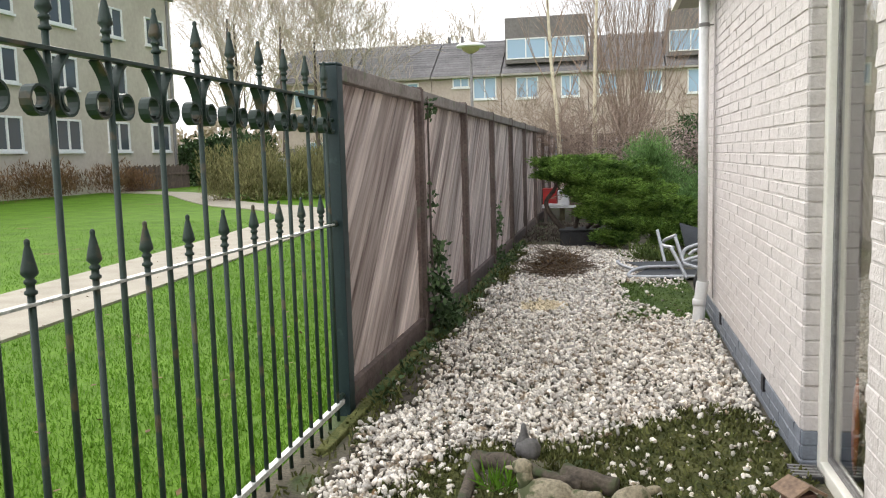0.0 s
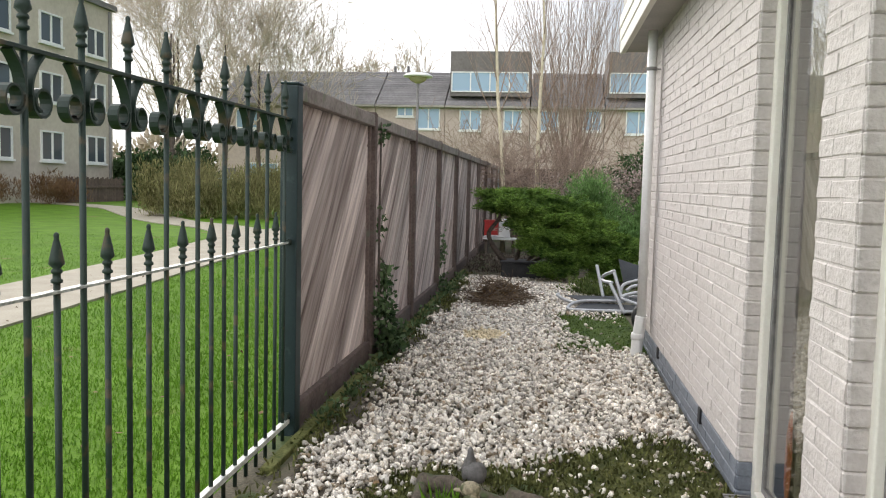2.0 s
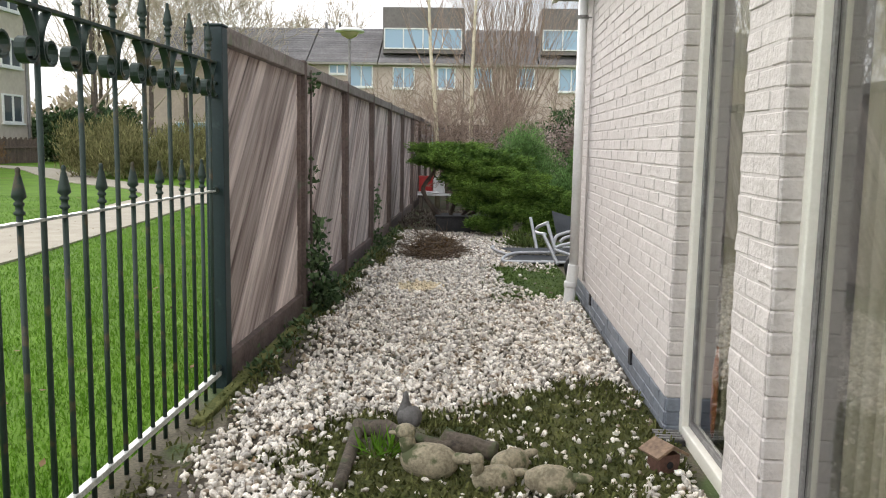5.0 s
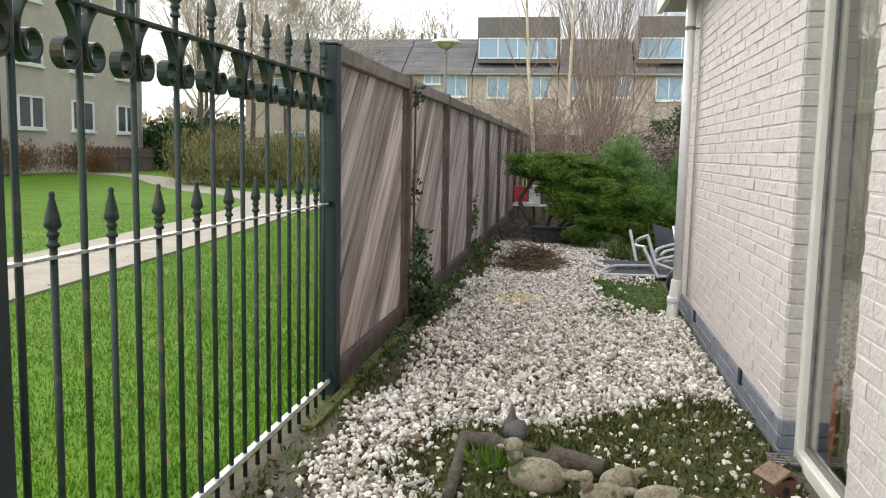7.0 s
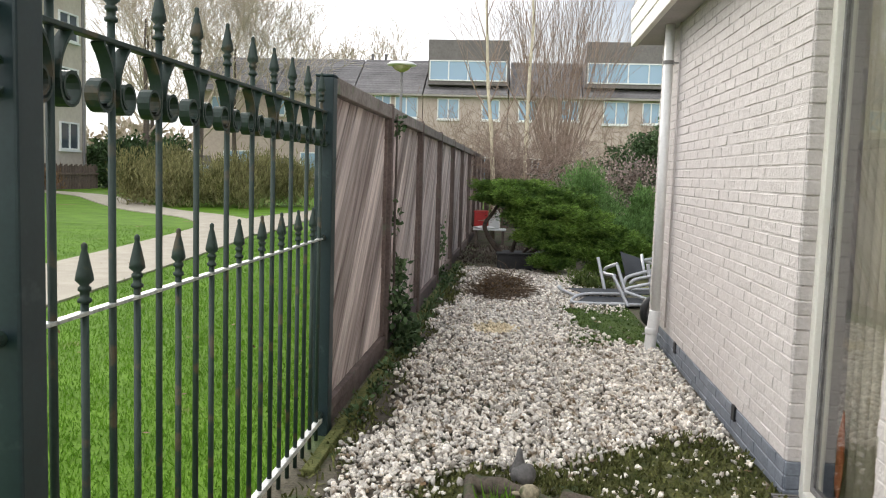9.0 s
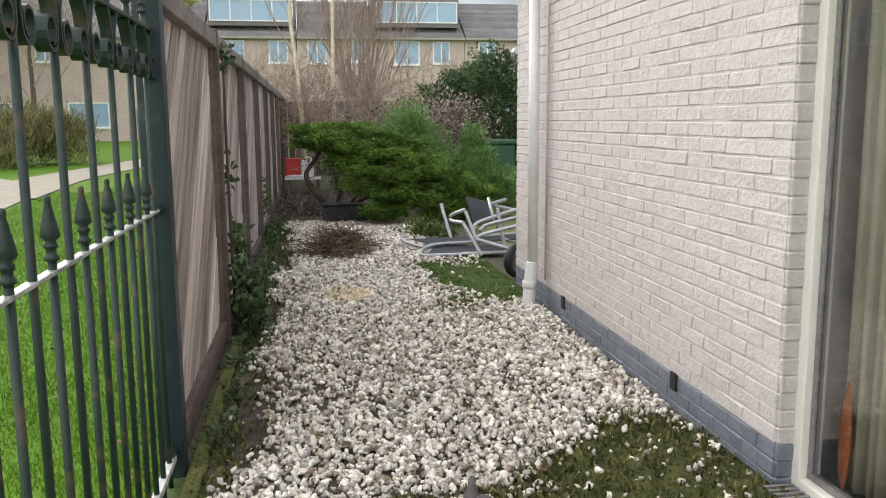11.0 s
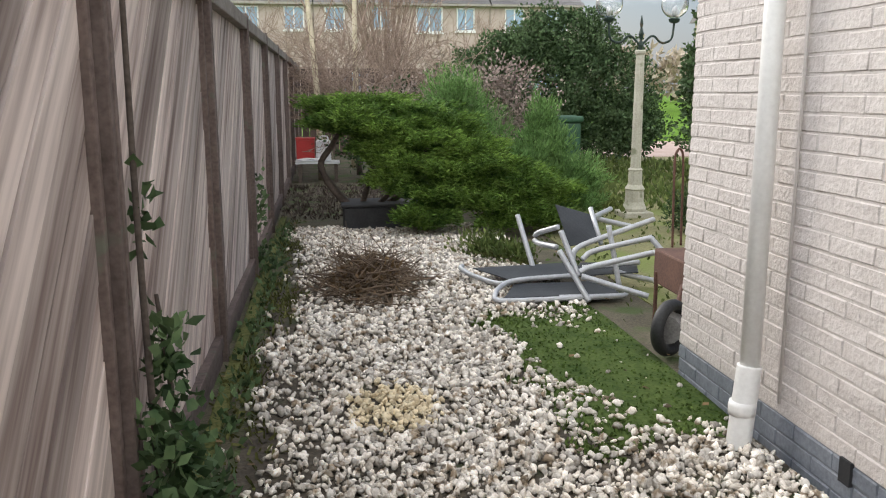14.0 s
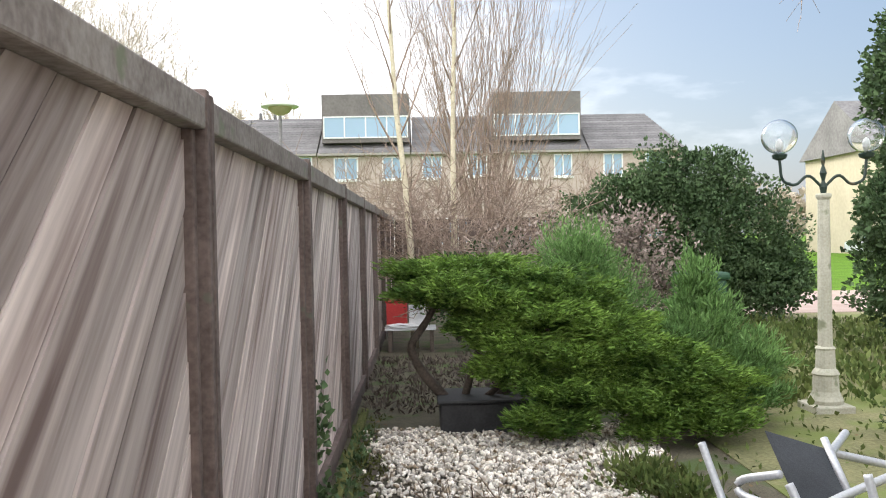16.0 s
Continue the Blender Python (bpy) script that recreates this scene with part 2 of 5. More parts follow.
M["ornament"] = mat("mossy_stone", (0.17, 0.145, 0.095), (0.42, 0.36, 0.25), 0.9, 14, 90, 0.5, 0.004, spots=((0.09, 0.10, 0.045), 14, 0.54))
M["grey_stone"] = mat("grey_stone", (0.16, 0.15, 0.145), (0.28, 0.27, 0.26), 0.9, 14, 90, 0.4, 0.004)
M["dove"] = mat("dark_stone", (0.09, 0.085, 0.08), (0.17, 0.16, 0.155), 0.9, 14, 90, 0.4, 0.004)
M["log"] = mat("rotten_wood", (0.045, 0.035, 0.025), (0.15, 0.12, 0.09), 0.9, 12, 70, 0.7, 0.006, spots=((0.06, 0.08, 0.03), 8, 0.52))
M["nest_wood"] = mat("nest_wood", (0.12, 0.075, 0.05), (0.30, 0.20, 0.13), 0.8, 9, 60, 0.4, 0.003)
M["beige_brick"] = mat("beige_brick", (0.43, 0.345, 0.30), (0.54, 0.445, 0.39), 0.9, 0.8, 5, 0.2, 0.01)
M["block_brick"] = mat("block_brick", (0.46, 0.40, 0.33), (0.56, 0.50, 0.42), 0.9, 0.8, 5, 0.2, 0.01)
M["yellow_brick"] = mat("yellow_brick", (0.54, 0.46, 0.33), (0.64, 0.56, 0.42), 0.9, 0.8, 5, 0.2, 0.01)
M["roof_tile"] = mat("roof_tile", (0.13, 0.12, 0.12), (0.22, 0.21, 0.205), 0.8, 0.7, 6, 0.3, 0.02, vary=0.2)
M["dormer_dark"] = mat("dormer_cladding", (0.13, 0.115, 0.11), (0.20, 0.18, 0.17), 0.8, 0.8, 6, 0.2, 0.02)
M["far_white"] = mat("white_frame", (0.68, 0.68, 0.66), (0.80, 0.80, 0.78), 0.6, 1, 8, 0)
M["red"] = mat("red_plastic", (0.36, 0.02, 0.02), (0.50, 0.04, 0.035), 0.5, 6, 50, 0.1)
M["white_plastic"] = mat("white_sheet", (0.72, 0.73, 0.75), (0.84, 0.84, 0.85), 0.5, 6, 50, 0.1)
M["bin"] = mat("bin_green", (0.015, 0.06, 0.03), (0.03, 0.09, 0.045), 0.5, 6, 50, 0.1)
M["planter"] = mat("dark_planter", (0.018, 0.018, 0.02), (0.04, 0.04, 0.043), 0.7, 8, 70, 0.3, 0.004)
M["back_wood"] = mat("brown_boards", (0.09, 0.062, 0.05), (0.16, 0.115, 0.095), 0.85, 6, 50, 0.4, 0.003, vary=0.2)
M["rust"] = mat("rust_brown", (0.085, 0.04, 0.03), (0.16, 0.08, 0.055), 0.8, 8, 70, 0.3)
M["drive"] = mat("drive_brick", (0.36, 0.26, 0.22), (0.48, 0.37, 0.32), 0.9, 2, 30, 0.2)
M["car_paint"] = mat("car_paint", (0.55, 0.57, 0.60), (0.66, 0.68, 0.70), 0.25, 2, 30, 0)


def glass(name, tint, rough=0.02):
    m = bpy.data.materials.new(name)
    m.use_nodes = True
    bs = m.node_tree.nodes["Principled BSDF"]
    bs.inputs["Base Color"].default_value = (*tint, 1)
    bs.inputs["Roughness"].default_value = rough
    bs.inputs["Transmission Weight"].default_value = 1.0
    bs.inputs["IOR"].default_value = 1.5
    return m


m = M["dim_glass"] = bpy.data.materials.new("dim_glass")
m.use_nodes = True
bsdf = m.node_tree.nodes["Principled BSDF"]
bsdf.inputs["Base Color"].default_value = (0.07, 0.085, 0.10, 1)
bsdf.inputs["Roughness"].default_value, bsdf.inputs["IOR"].default_value = 0.05, 1.6
M["glass"] = glass("window_glass", (0.93, 0.95, 0.94), 0.0)
M["globe"] = glass("globe_glass", (0.96, 0.97, 0.97), 0.0)
# opaque panes; the blue of the mirrored sky is in the base colour
m = M["far_glass"] = bpy.data.materials.new("far_glass")
m.use_nodes = True
bsdf = m.node_tree.nodes["Principled BSDF"]
bsdf.inputs["Base Color"].default_value = (0.28, 0.40, 0.52, 1)
bsdf.inputs["Roughness"].default_value, bsdf.inputs["IOR"].default_value = 0.08, 1.5


# ---- mesh helpers ----
def finish(name, bm, material, parent=None, smooth=False):
    me = bpy.data.meshes.new(name)
    bm.normal_update()
    bm.to_mesh(me)
    bm.free()
    if material:
        me.materials.append(material)
    if smooth:
        me.polygons.foreach_set("use_smooth", [True] * len(me.polygons))
    ob = new(name, me)
    ob.parent = parent
    return ob


def part(name, bm, material, parent, label="", smooth=False):
    ob = finish(name, bm, material, parent, smooth)
    if label:
        ob["label"] = label
    return ob


def thing(name, label, category, group="", kind=""):
    return tagged(new(name), label, category, group, kind)


def array_mesh(name, verts, faces, material, parent=None, smooth=False):
    """verts (n,3), faces (m,k) as numpy arrays."""
    verts, faces = np.asarray(verts, np.float32), np.asarray(faces, np.int32)
    me = bpy.data.meshes.new(name)
    me.vertices.add(len(verts))
    me.vertices.foreach_set("co", verts.ravel())
    k = faces.shape[1]
    me.loops.add(faces.size)
    me.loops.foreach_set("vertex_index", faces.ravel())
    me.polygons.add(len(faces))
    me.polygons.foreach_set("loop_start", np.arange(0, faces.size, k, dtype=np.int32))
    me.update(calc_edges=True)
    if smooth:
        me.polygons.foreach_set("use_smooth", [True] * len(faces))
    me.materials.append(material)
    ob = new(name, me)
    ob.parent = parent
    return ob


def box(lo, hi, bevel=0.0, bm=None, m=None):
    """An axis-aligned box from lo to hi, with bevelled edges, added to bm."""
    own = bmesh.new()
    bmesh.ops.create_cube(own, size=1)
    lo, hi = Vector(lo), Vector(hi)
    for v in own.verts:
        v.co = Vector([(lo[i] + hi[i]) / 2 + v.co[i] * (hi[i] - lo[i]) for i in range(3)])
    if bevel:
        bmesh.ops.bevel(own, geom=own.edges[:], offset=bevel, segments=2, profile=0.5, affect='EDGES', clamp_overlap=True)
    if m is not None:
        own.transform(m)
    return merge(bm, own)


def merge(bm, own):
    if bm is None:
        return own
    me = bpy.data.meshes.new("scratch")
    own.to_mesh(me)
    own.free()
    bm.from_mesh(me)
    bpy.data.meshes.remove(me)
    return bm


def tube(points, r, sides=8, bm=None, ends=True, r_end=None):
    """A round tube along points, tapering from r to r_end."""
    bm = bm if bm is not None else bmesh.new()
    pts = [Vector(p) for p in points]
    r_end = r if r_end is None else r_end
    rings = []
    for i, p in enumerate(pts):
        d = (pts[min(i + 1, len(pts) - 1)] - pts[max(i - 1, 0)]).normalized()
        u = d.cross(Vector((0, 0, 1)) if abs(d.z) < 0.9 else Vector((0, 1, 0))).normalized()
        v = d.cross(u)
        rr = r + (r_end - r) * i / max(1, len(pts) - 1)
        rings.append([bm.verts.new(p + rr * (math.cos(a) * u + math.sin(a) * v)) for a in [2 * math.pi * k / sides for k in range(sides)]])
    for a, b in zip(rings, rings[1:]):
        for k in range(sides):
            bm.faces.new((a[k], a[(k + 1) % sides], b[(k + 1) % sides], b[k]))
    if ends:
        bm.faces.new(rings[0][::-1])
        bm.faces.new(rings[-1])
    return bm


def bent(points, n=5):
    """Points with the corners rounded off, by Chaikin cutting."""
    pts = [Vector(p) for p in points]
    for _ in range(2):
        out = [pts[0]]
        for a, b in zip(pts, pts[1:]):
            out += [a.lerp(b, 0.2), a.lerp(b, 0.8)]
        pts = out + [pts[-1]]
    return pts


def lathe(profile, at, sides=16, bm=None):
    """A turned shape: profile of (radius, height) above the point at."""
    bm = bm if bm is not None else bmesh.new()
    at = Vector(at)
    rings = [[bm.verts.new(at + Vector((r * math.cos(2 * math.pi * k / sides), r * math.sin(2 * math.pi * k / sides), z))) for k in range(sides)] for r, z in profile]
    for a, b in zip(rings, rings[1:]):
        for k in range(sides):
            bm.faces.new((a[k], a[(k + 1) % sides], b[(k + 1) % sides], b[k]))
    bm.faces.new(rings[0][::-1])
    bm.faces.new(rings[-1])
    return bm


def blob(at, radii, bm=None, sub=2, rough=0.12, seed=0.0, m=None):
    """A lumpy rounded body."""
    own = bmesh.new()
    bmesh.ops.create_icosphere(own, subdivisions=sub, radius=1)
    for v in own.verts:
        k = 1 + rough * noise.noise(v.co * 1.7 + Vector((seed, seed * 2, 0)))
        v.co = Vector([v.co[i] * radii[i] * k for i in range(3)])
    own.transform(Matrix.Translation(at) @ (m if m is not None else Matrix()))
    return merge(bm, own)


rng = np.random.default_rng(7)


def unit(v):
    return v / np.maximum(np.linalg.norm(v, axis=1, keepdims=True), 1e-6)


def leaves(name, pads, n, length, width, material, parent=None, out=0.5, up=0.2, shell=0.35, low=None):
    """Many small folded leaves spread through the outer shell of the pads (centre, radii), uneven in outline."""
    w = np.array([p[1][0] * p[1][1] + p[1][1] * p[1][2] + p[1][0] * p[1][2] for p in pads])
    cnt = np.maximum(20, (n * w / w.sum()).astype(int))
    allv = []
    for (c, r), k in zip(pads, cnt):
        d = unit(rng.normal(size=(k, 3)))
        lump = 0.82 + 0.28 * np.sin(5.1 * d[:, :1] + c[0] * 7) * np.cos(4.3 * d[:, 1:2] + c[1] * 5) + 0.14 * np.sin(11 * d[:, 2:3] + 9 * d[:, :1])
        q = np.array(c) + d * np.array(r) * (1 - shell * rng.random((k, 1)) ** 1.5) * lump
        way = unit(out * d + up * np.array([0, 0, 1.0]) + 0.75 * rng.normal(size=(k, 3)) * 0.6)
        side = unit(np.cross(way, rng.normal(size=(k, 3))))
        nor = np.cross(way, side)
        ln = length * (0.55 + 0.9 * rng.random((k, 1)))
        wd = width * (0.6 + 0.8 * rng.random((k, 1)))
        a, b = q, q + way * ln
        m1 = q + way * ln * 0.45 + side * wd * 0.5 + nor * wd * 0.15
        m2 = q + way * ln * 0.45 - side * wd * 0.5 + nor * wd * 0.15
        block = np.stack([a, m1, b, m2], axis=1)
        if low is not None:
            block = block[block[:, :, 2].min(axis=1) > low]
        allv.append(block.reshape(-1, 3))
    v = np.concatenate(allv)
    f = np.arange(len(v)).reshape(-1, 4)
    return array_mesh(name, v, f, material, parent)


def branches(start, way, length, radius, depth, spread, gen, segs, upward=0.12, shrink=0.66, kids=3, first=0.35):
    """Collects tapering segments of a branching limb into segs as (a, b, ra, rb)."""
    p, d = np.array(start, float), np.array(way, float)
    d /= np.linalg.norm(d)
    n = 4 if depth > 0 else 2
    pts = [p.copy()]
    for i in range(n):
        d = d + gen.normal(size=3) * 0.10 + np.array([0, 0, upward])
        d /= np.linalg.norm(d)
        p = p + d * length / n
        pts.append(p.copy())
    for i in range(n):
        segs.append((pts[i], pts[i + 1], radius * (1 - 0.72 * i / n), radius * (1 - 0.72 * (i + 1) / n)))
    if depth <= 0:
        return
    for k in range(kids):
        f = first + (1 - first) * (k + gen.random()) / kids
        i = min(n - 1, int(f * n))
        q = pts[i] + (pts[i + 1] - pts[i]) * (f * n - i)
        side = gen.normal(size=3)
        side -= side.dot(d) * d
        side /= np.linalg.norm(side)
        branches(q, d * (1 - spread) + side * spread, length * shrink * (0.7 + 0.5 * gen.random()), radius * (1 - 0.6 * f) * 0.6, depth - 1, spread, gen, segs, upward, shrink, kids, first)


def segs_mesh(name, segs, material, parent, sides=4, thin=0.0):
    a, b = np.array([s[0] for s in segs]), np.array([s[1] for s in segs])
    ra, rb = np.array([max(thin, s[2]) for s in segs])[:, None], np.array([max(thin, s[3]) for s in segs])[:, None]
    d = unit(b - a)
    ref = np.where(np.abs(d[:, 2:3]) < 0.9, np.array([[0, 0, 1.0]]), np.array([[1.0, 0, 0]]))
    u = unit(np.cross(d, ref))
    v = np.cross(d, u)
    rings = []
    for p, r in ((a, ra), (b, rb)):
        for k in range(sides):
            t = 2 * math.pi * k / sides
            rings.append(p + r * (math.cos(t) * u + math.sin(t) * v))
    verts = np.stack(rings, axis=1).reshape(-1, 3)
    base = np.arange(len(segs))[:, None] * 2 * sides
    faces = np.concatenate([base + np.array([[k, (k + 1) % sides, sides + (k + 1) % sides, sides + k]]) for k in range(sides)])
    return array_mesh(name, verts, faces, material, parent, smooth=True)


# ---- ground ----
WALL_X, PLINTH_TOP, WALL_END, CORNER_Y = 2.12, 0.155, 3.23, -0.505
ground = finish("ground", box((-400, -300, -0.4), (400, 500, -0.06)), M["grass"])
tagged(ground, "bright green mown lawn reaching far away", "lawn", kind="structure")
bm = box((-0.05, -8, -0.3), (14, 18.4, -0.012))
tagged(finish("garden_lawn", box((2.5, 3.6, -0.2), (12, 15.6, -0.004)), M["garden"]), "yellow-green mossy ground of the back garden", "ground", kind="structure")
tagged(finish("garden_ground", bm, M["soil"]), "dark mossy soil of the narrow side garden", "soil", kind="structure")


def ribbon(points, width, z, thick, bm=None):
    bm = bm if bm is not None else bmesh.new()
    pts = bent([(x, y, z) for x, y in points])
    rows = []
    for i, p in enumerate(pts):
        d = (pts[min(i + 1, len(pts) - 1)] - pts[max(i - 1, 0)]).normalized()
        s = Vector((d.y, -d.x, 0)) * width / 2
        rows.append([bm.verts.new(q) for q in (p - s, p + s, p + s - Vector((0, 0, thick)), p - s - Vector((0, 0, thick)))])
    for a, b in zip(rows, rows[1:]):
        for k in range(4):
            bm.faces.new((a[k], b[k], b[(k + 1) % 4], a[(k + 1) % 4]))
    bmesh.ops.recalc_face_normals(bm, faces=bm.faces[:])
    return bm


path = finish("pavement", ribbon([(-3.2, -10), (-4.0, 0), (-4.4, 5), (-4.9, 10), (-5.6, 15), (-7.6, 18.2), (-10.2, 20.2), (-13.2, 24.2), (-17.5, 30.5), (-25, 35), (-60, 40)], 1.55, -0.035, 0.1), M["path"])
tagged(path, "pale grey paved footpath curving across the lawn", "footpath", kind="structure")
tagged(finish("pavement_branch", ribbon([(-5.1, 12.5), (-5.6, 18), (-5.1, 24), (-4.3, 34), (-3.2, 56)], 1.6, -0.031, 0.1), M["path"]), "pale footpath leading towards the terraced houses", "footpath", kind="structure")
tagged(finish("road", box((3.5, 15.6, -0.2), (60, 20.5, 0.004)), M["drive"]), "reddish brick-paved drive beyond the garden", "drive", kind="structure")


# ---- the white brick house ----
def shell(name, lo, hi, material, label, category="wall"):
    return tagged(finish(name, box(lo, hi), M[material]), label, category, kind="structure")


COURSE, BRICK, JOINT = 0.0625, 0.2200, 0.0022
wall_west = shell("wall_west", (WALL_X + 0.0040, CORNER_Y + 0.006, PLINTH_TOP), (WALL_X + 0.30, WALL_END - 0.006, 2.62), "mortar", "off-white painted brick house wall with recessed joints")
plinth_west = shell("wall_plinth", (WALL_X + 0.004, CORNER_Y + 0.006, -0.25), (WALL_X + 0.30, WALL_END - 0.006, PLINTH_TOP), "plinth_mortar", "blue-grey painted brick plinth of the house")
pier = shell("wall_pier", (WALL_X + 0.0035, -1.704, -0.25), (WALL_X + 0.30, -1.366, 2.62), "mortar", "off-white painted brick pier between two windows")
wall_south = shell("wall_south_part", (WALL_X, -8, -0.25), (WALL_X + 0.30, -2.75, 2.62), "mortar", "off-white painted brick wall beside the window")
shell("wall_north", (WALL_X + 0.30, WALL_END - 0.3, -0.25), (9, WALL_END - 0.006, 2.62), "mortar", "off-white painted brick end wall of the house")
shell("wall_east", (8.7, -8, -0.25), (9, WALL_END - 0.3, 2.62), "mortar", "off-white painted far wall of the house")
shell("wall_back", (WALL_X + 0.30, -8, -0.25), (8.7, -7.7, 2.62), "mortar", "off-white painted rear wall of the house")
shell("wall_room", (3.6, -7.7, 0.01), (3.7, WALL_END - 0.3, 2.5), "room", "dim plain wall inside the house")
shell("floor", (WALL_X + 0.30, -7.7, -0.1), (8.7, WALL_END - 0.3, 0.0), "room", "plain floor inside the house", "floor")
shell("lintel", (WALL_X + 0.01, -2.75, 2.30), (WALL_X + 0.30, CORNER_Y + 0.006, 2.62), "mortar", "off-white painted lintel above the windows", "lintel")
bm = box((2.0, -8, 2.62), (9.2, 3.42, 2.68))
tagged(finish("ceiling", bm, M["soffit"]), "plain ceiling slab under the flat roof", "ceiling", kind="structure")
bm = box((1.90, -8.2, 2.68), (9.3, 3.50, 2.98))
tagged(finish("roof", bm, M["soffit"]), "flat grey roof of the single-storey house", "roof", kind="structure")
bm = box((1.93, -8.1, 2.50), (WALL_X + 0.05, 3.46, 2.53))
tagged(finish("soffit", bm, M["soffit"]), "grey-beige soffit under the eaves", "soffit", kind="structure")
fascia = tagged(finish("fascia", box((1.905, -8.15, 2.49), (1.93, 3.49, 2.70)), M["cream"]), "cream boarded fascia along the eaves", "fascia", kind="structure")
for k in range(3):
    part("board", box((1.885 - 0.006 * k, -8.17, 2.485 + 0.11 * k), (1.905, 3.495 + 0.003 * k, 2.59 + 0.11 * k), 0.004), M["cream"], fascia)

# windows
for k, (y0, y1) in enumerate(((-1.366, -0.499), (-2.75, -1.704))):
    win = thing("window_%d" % (k + 1), "tall cream-framed window reaching down to the ground", "window", kind="structure")
    x0, x1, z0, z1 = 2.185, 2.275, -0.03, 2.30
    bm = box((x0, y1 - 0.062, z0), (x1, y1, z1), 0.006)
    box((x0, y0, z0), (x1, y0 + 0.062, z1), 0.006, bm)
    box((x0, y0 + 0.062, z1 - 0.06), (x1, y1 - 0.062, z1), 0.006, bm)
    box((x0, y0 + 0.062, z0), (x1, y1 - 0.062, z0 + 0.075), 0.006, bm)
    part("window_frame", bm, M["cream"], win)
    a, b = y0 + 0.064, y1 - 0.064
    bm = box((x0 + 0.03, b - 0.022, z0 + 0.077), (x0 + 0.06, b, z1 - 0.062))
    box((x0 + 0.03, a, z0 + 0.077), (x0 + 0.06, a + 0.022, z1 - 0.062), 0, bm)
    box((x0 + 0.03, a + 0.022, z0 + 0.077), (x0 + 0.06, b - 0.022, z0 + 0.10), 0, bm)
    part("glazing_bead", bm, M["grey_stone"], win, "dark grey glazing bead")
    pane = part("pane", box((x0 + 0.038, a + 0.022, z0 + 0.10), (x0 + 0.046, b - 0.022, z1 - 0.062)), M["glass"], win)
    pane.visible_shadow = False
    part("window_sill", box((WALL_X + 0.01, y0, -0.09), (x0 + 0.05, y1, z0 - 0.002), 0.006), M["cream"], win)


def curtain(y0, y1, x, name="curtain"):
    bm = bmesh.new()
    n = 60
    cols = []
    for i in range(n + 1):
        y = y0 + (y1 - y0) * i / n
        dx = 0.028 * math.sin(i * 1.25) + 0.01 * math.sin(i * 0.41)
        cols.append([bm.verts.new((x + dx * (0.7 + 0.3 * z / 2.3), y, z)) for z in (0.03, 0.8, 1.6, 2.28)])
    for a, b in zip(cols, cols[1:]):
        for k in range(3):
            bm.faces.new((a[k], b[k], b[k + 1], a[k + 1]))
    ob = finish(name, bm, M["curtain"], None, True)
    sol = ob.modifiers.new("solid", 'SOLIDIFY')
    sol.thickness = 0.004
    return ob


tagged(curtain(-1.28, -0.60, 2.345), "pleated beige curtain hanging behind the window", "curtain", "curtains")
tagged(curtain(-2.65, -1.80, 2.345), "pleated beige curtain hanging behind the window", "curtain", "curtains")
tagged(finish("orange_cushion", blob((2.30, -0.64, 0.22), (0.012, 0.03, 0.2), None, 2, 0.25), M["brown_cloth"], None, True), "rust orange cushion on the floor behind the window", "cushion")

# downpipe
pipe = thing("downpipe", "white plastic rainwater downpipe fixed to the brick wall", "downpipe")
px, py = 2.045, 2.46
part("pipe", tube([(px, py, 0.30), (px, py, 2.50)], 0.036, 16), M["pipe"], pipe, smooth=True)
part("shoe", tube(bent([(px - 0.03, py - 0.012, 0.0), (px - 0.022, py - 0.01, 0.12), (px, py, 0.31)]), 0.045, 16), M["pipe"], pipe, smooth=True)
part("collar", lathe([(0.049, 0), (0.05, 0.02), (0.05, 0.035), (0.047, 0.05)], (px - 0.024, py - 0.01, 0.13), 16), M["pipe"], pipe, smooth=True)
for z in (2.2,):
    bm = lathe([(0.040, 0), (0.042, 0.008), (0.042, 0.02), (0.040, 0.028)], (px, py, z), 16)
    tube([(px + 0.03, py, z + 0.014), (WALL_X + 0.02, py, z + 0.014)], 0.006, 6, bm)
    part("bracket", bm, M["grey_stone"], pipe, "grey metal pipe bracket")
# thin strip added in place of the grey shade line beside the downpipe
cable = thing("pipe_shade_strip", "thin off-white strip standing for the grey shade beside the downpipe", "cable")
part("cable", tube([(WALL_X - 0.012, 2.36, 0.2), (WALL_X - 0.012, 2.36, 2.5)], 0.006, 8), M["mortar"], cable, smooth=True)

# vent holes of the plinth
for y in (0.31, 1.97):
    v = thing("air_vent", "small dark open vent in the grey plinth", "vent", "plinth vents")
    part("opening", box((WALL_X - 0.010, y - 0.028, 0.085), (WALL_X + 0.05, y + 0.028, 0.165)), M["dark_hole"], v)

# ---- wooden fence ----
PITCH, TOP = 1.90, 1.80


def clip_strip(c, w, y0, y1, z0, z1):
    """The polygon of the strip c <= z - y <= c + w inside a rectangle of the panel."""
    poly = [(y0, z0), (y1, z0), (y1, z1), (y0, z1)]
    for sgn, lim in ((1, c), (-1, -(c + w))):
        out = []
        for i in range(len(poly)):
            a, b = poly[i], poly[(i + 1) % len(poly)]
            fa, fb = sgn * (a[1] - a[0]) - lim, sgn * (b[1] - b[0]) - lim
            if fa >= 0:
                out.append(a)
            if fa * fb < 0:
                t = fa / (fa - fb)
                out.append((a[0] + t * (b[0] - a[0]), a[1] + t * (b[1] - a[1])))
        poly = out
        if len(poly) < 3:
            return []
    return poly


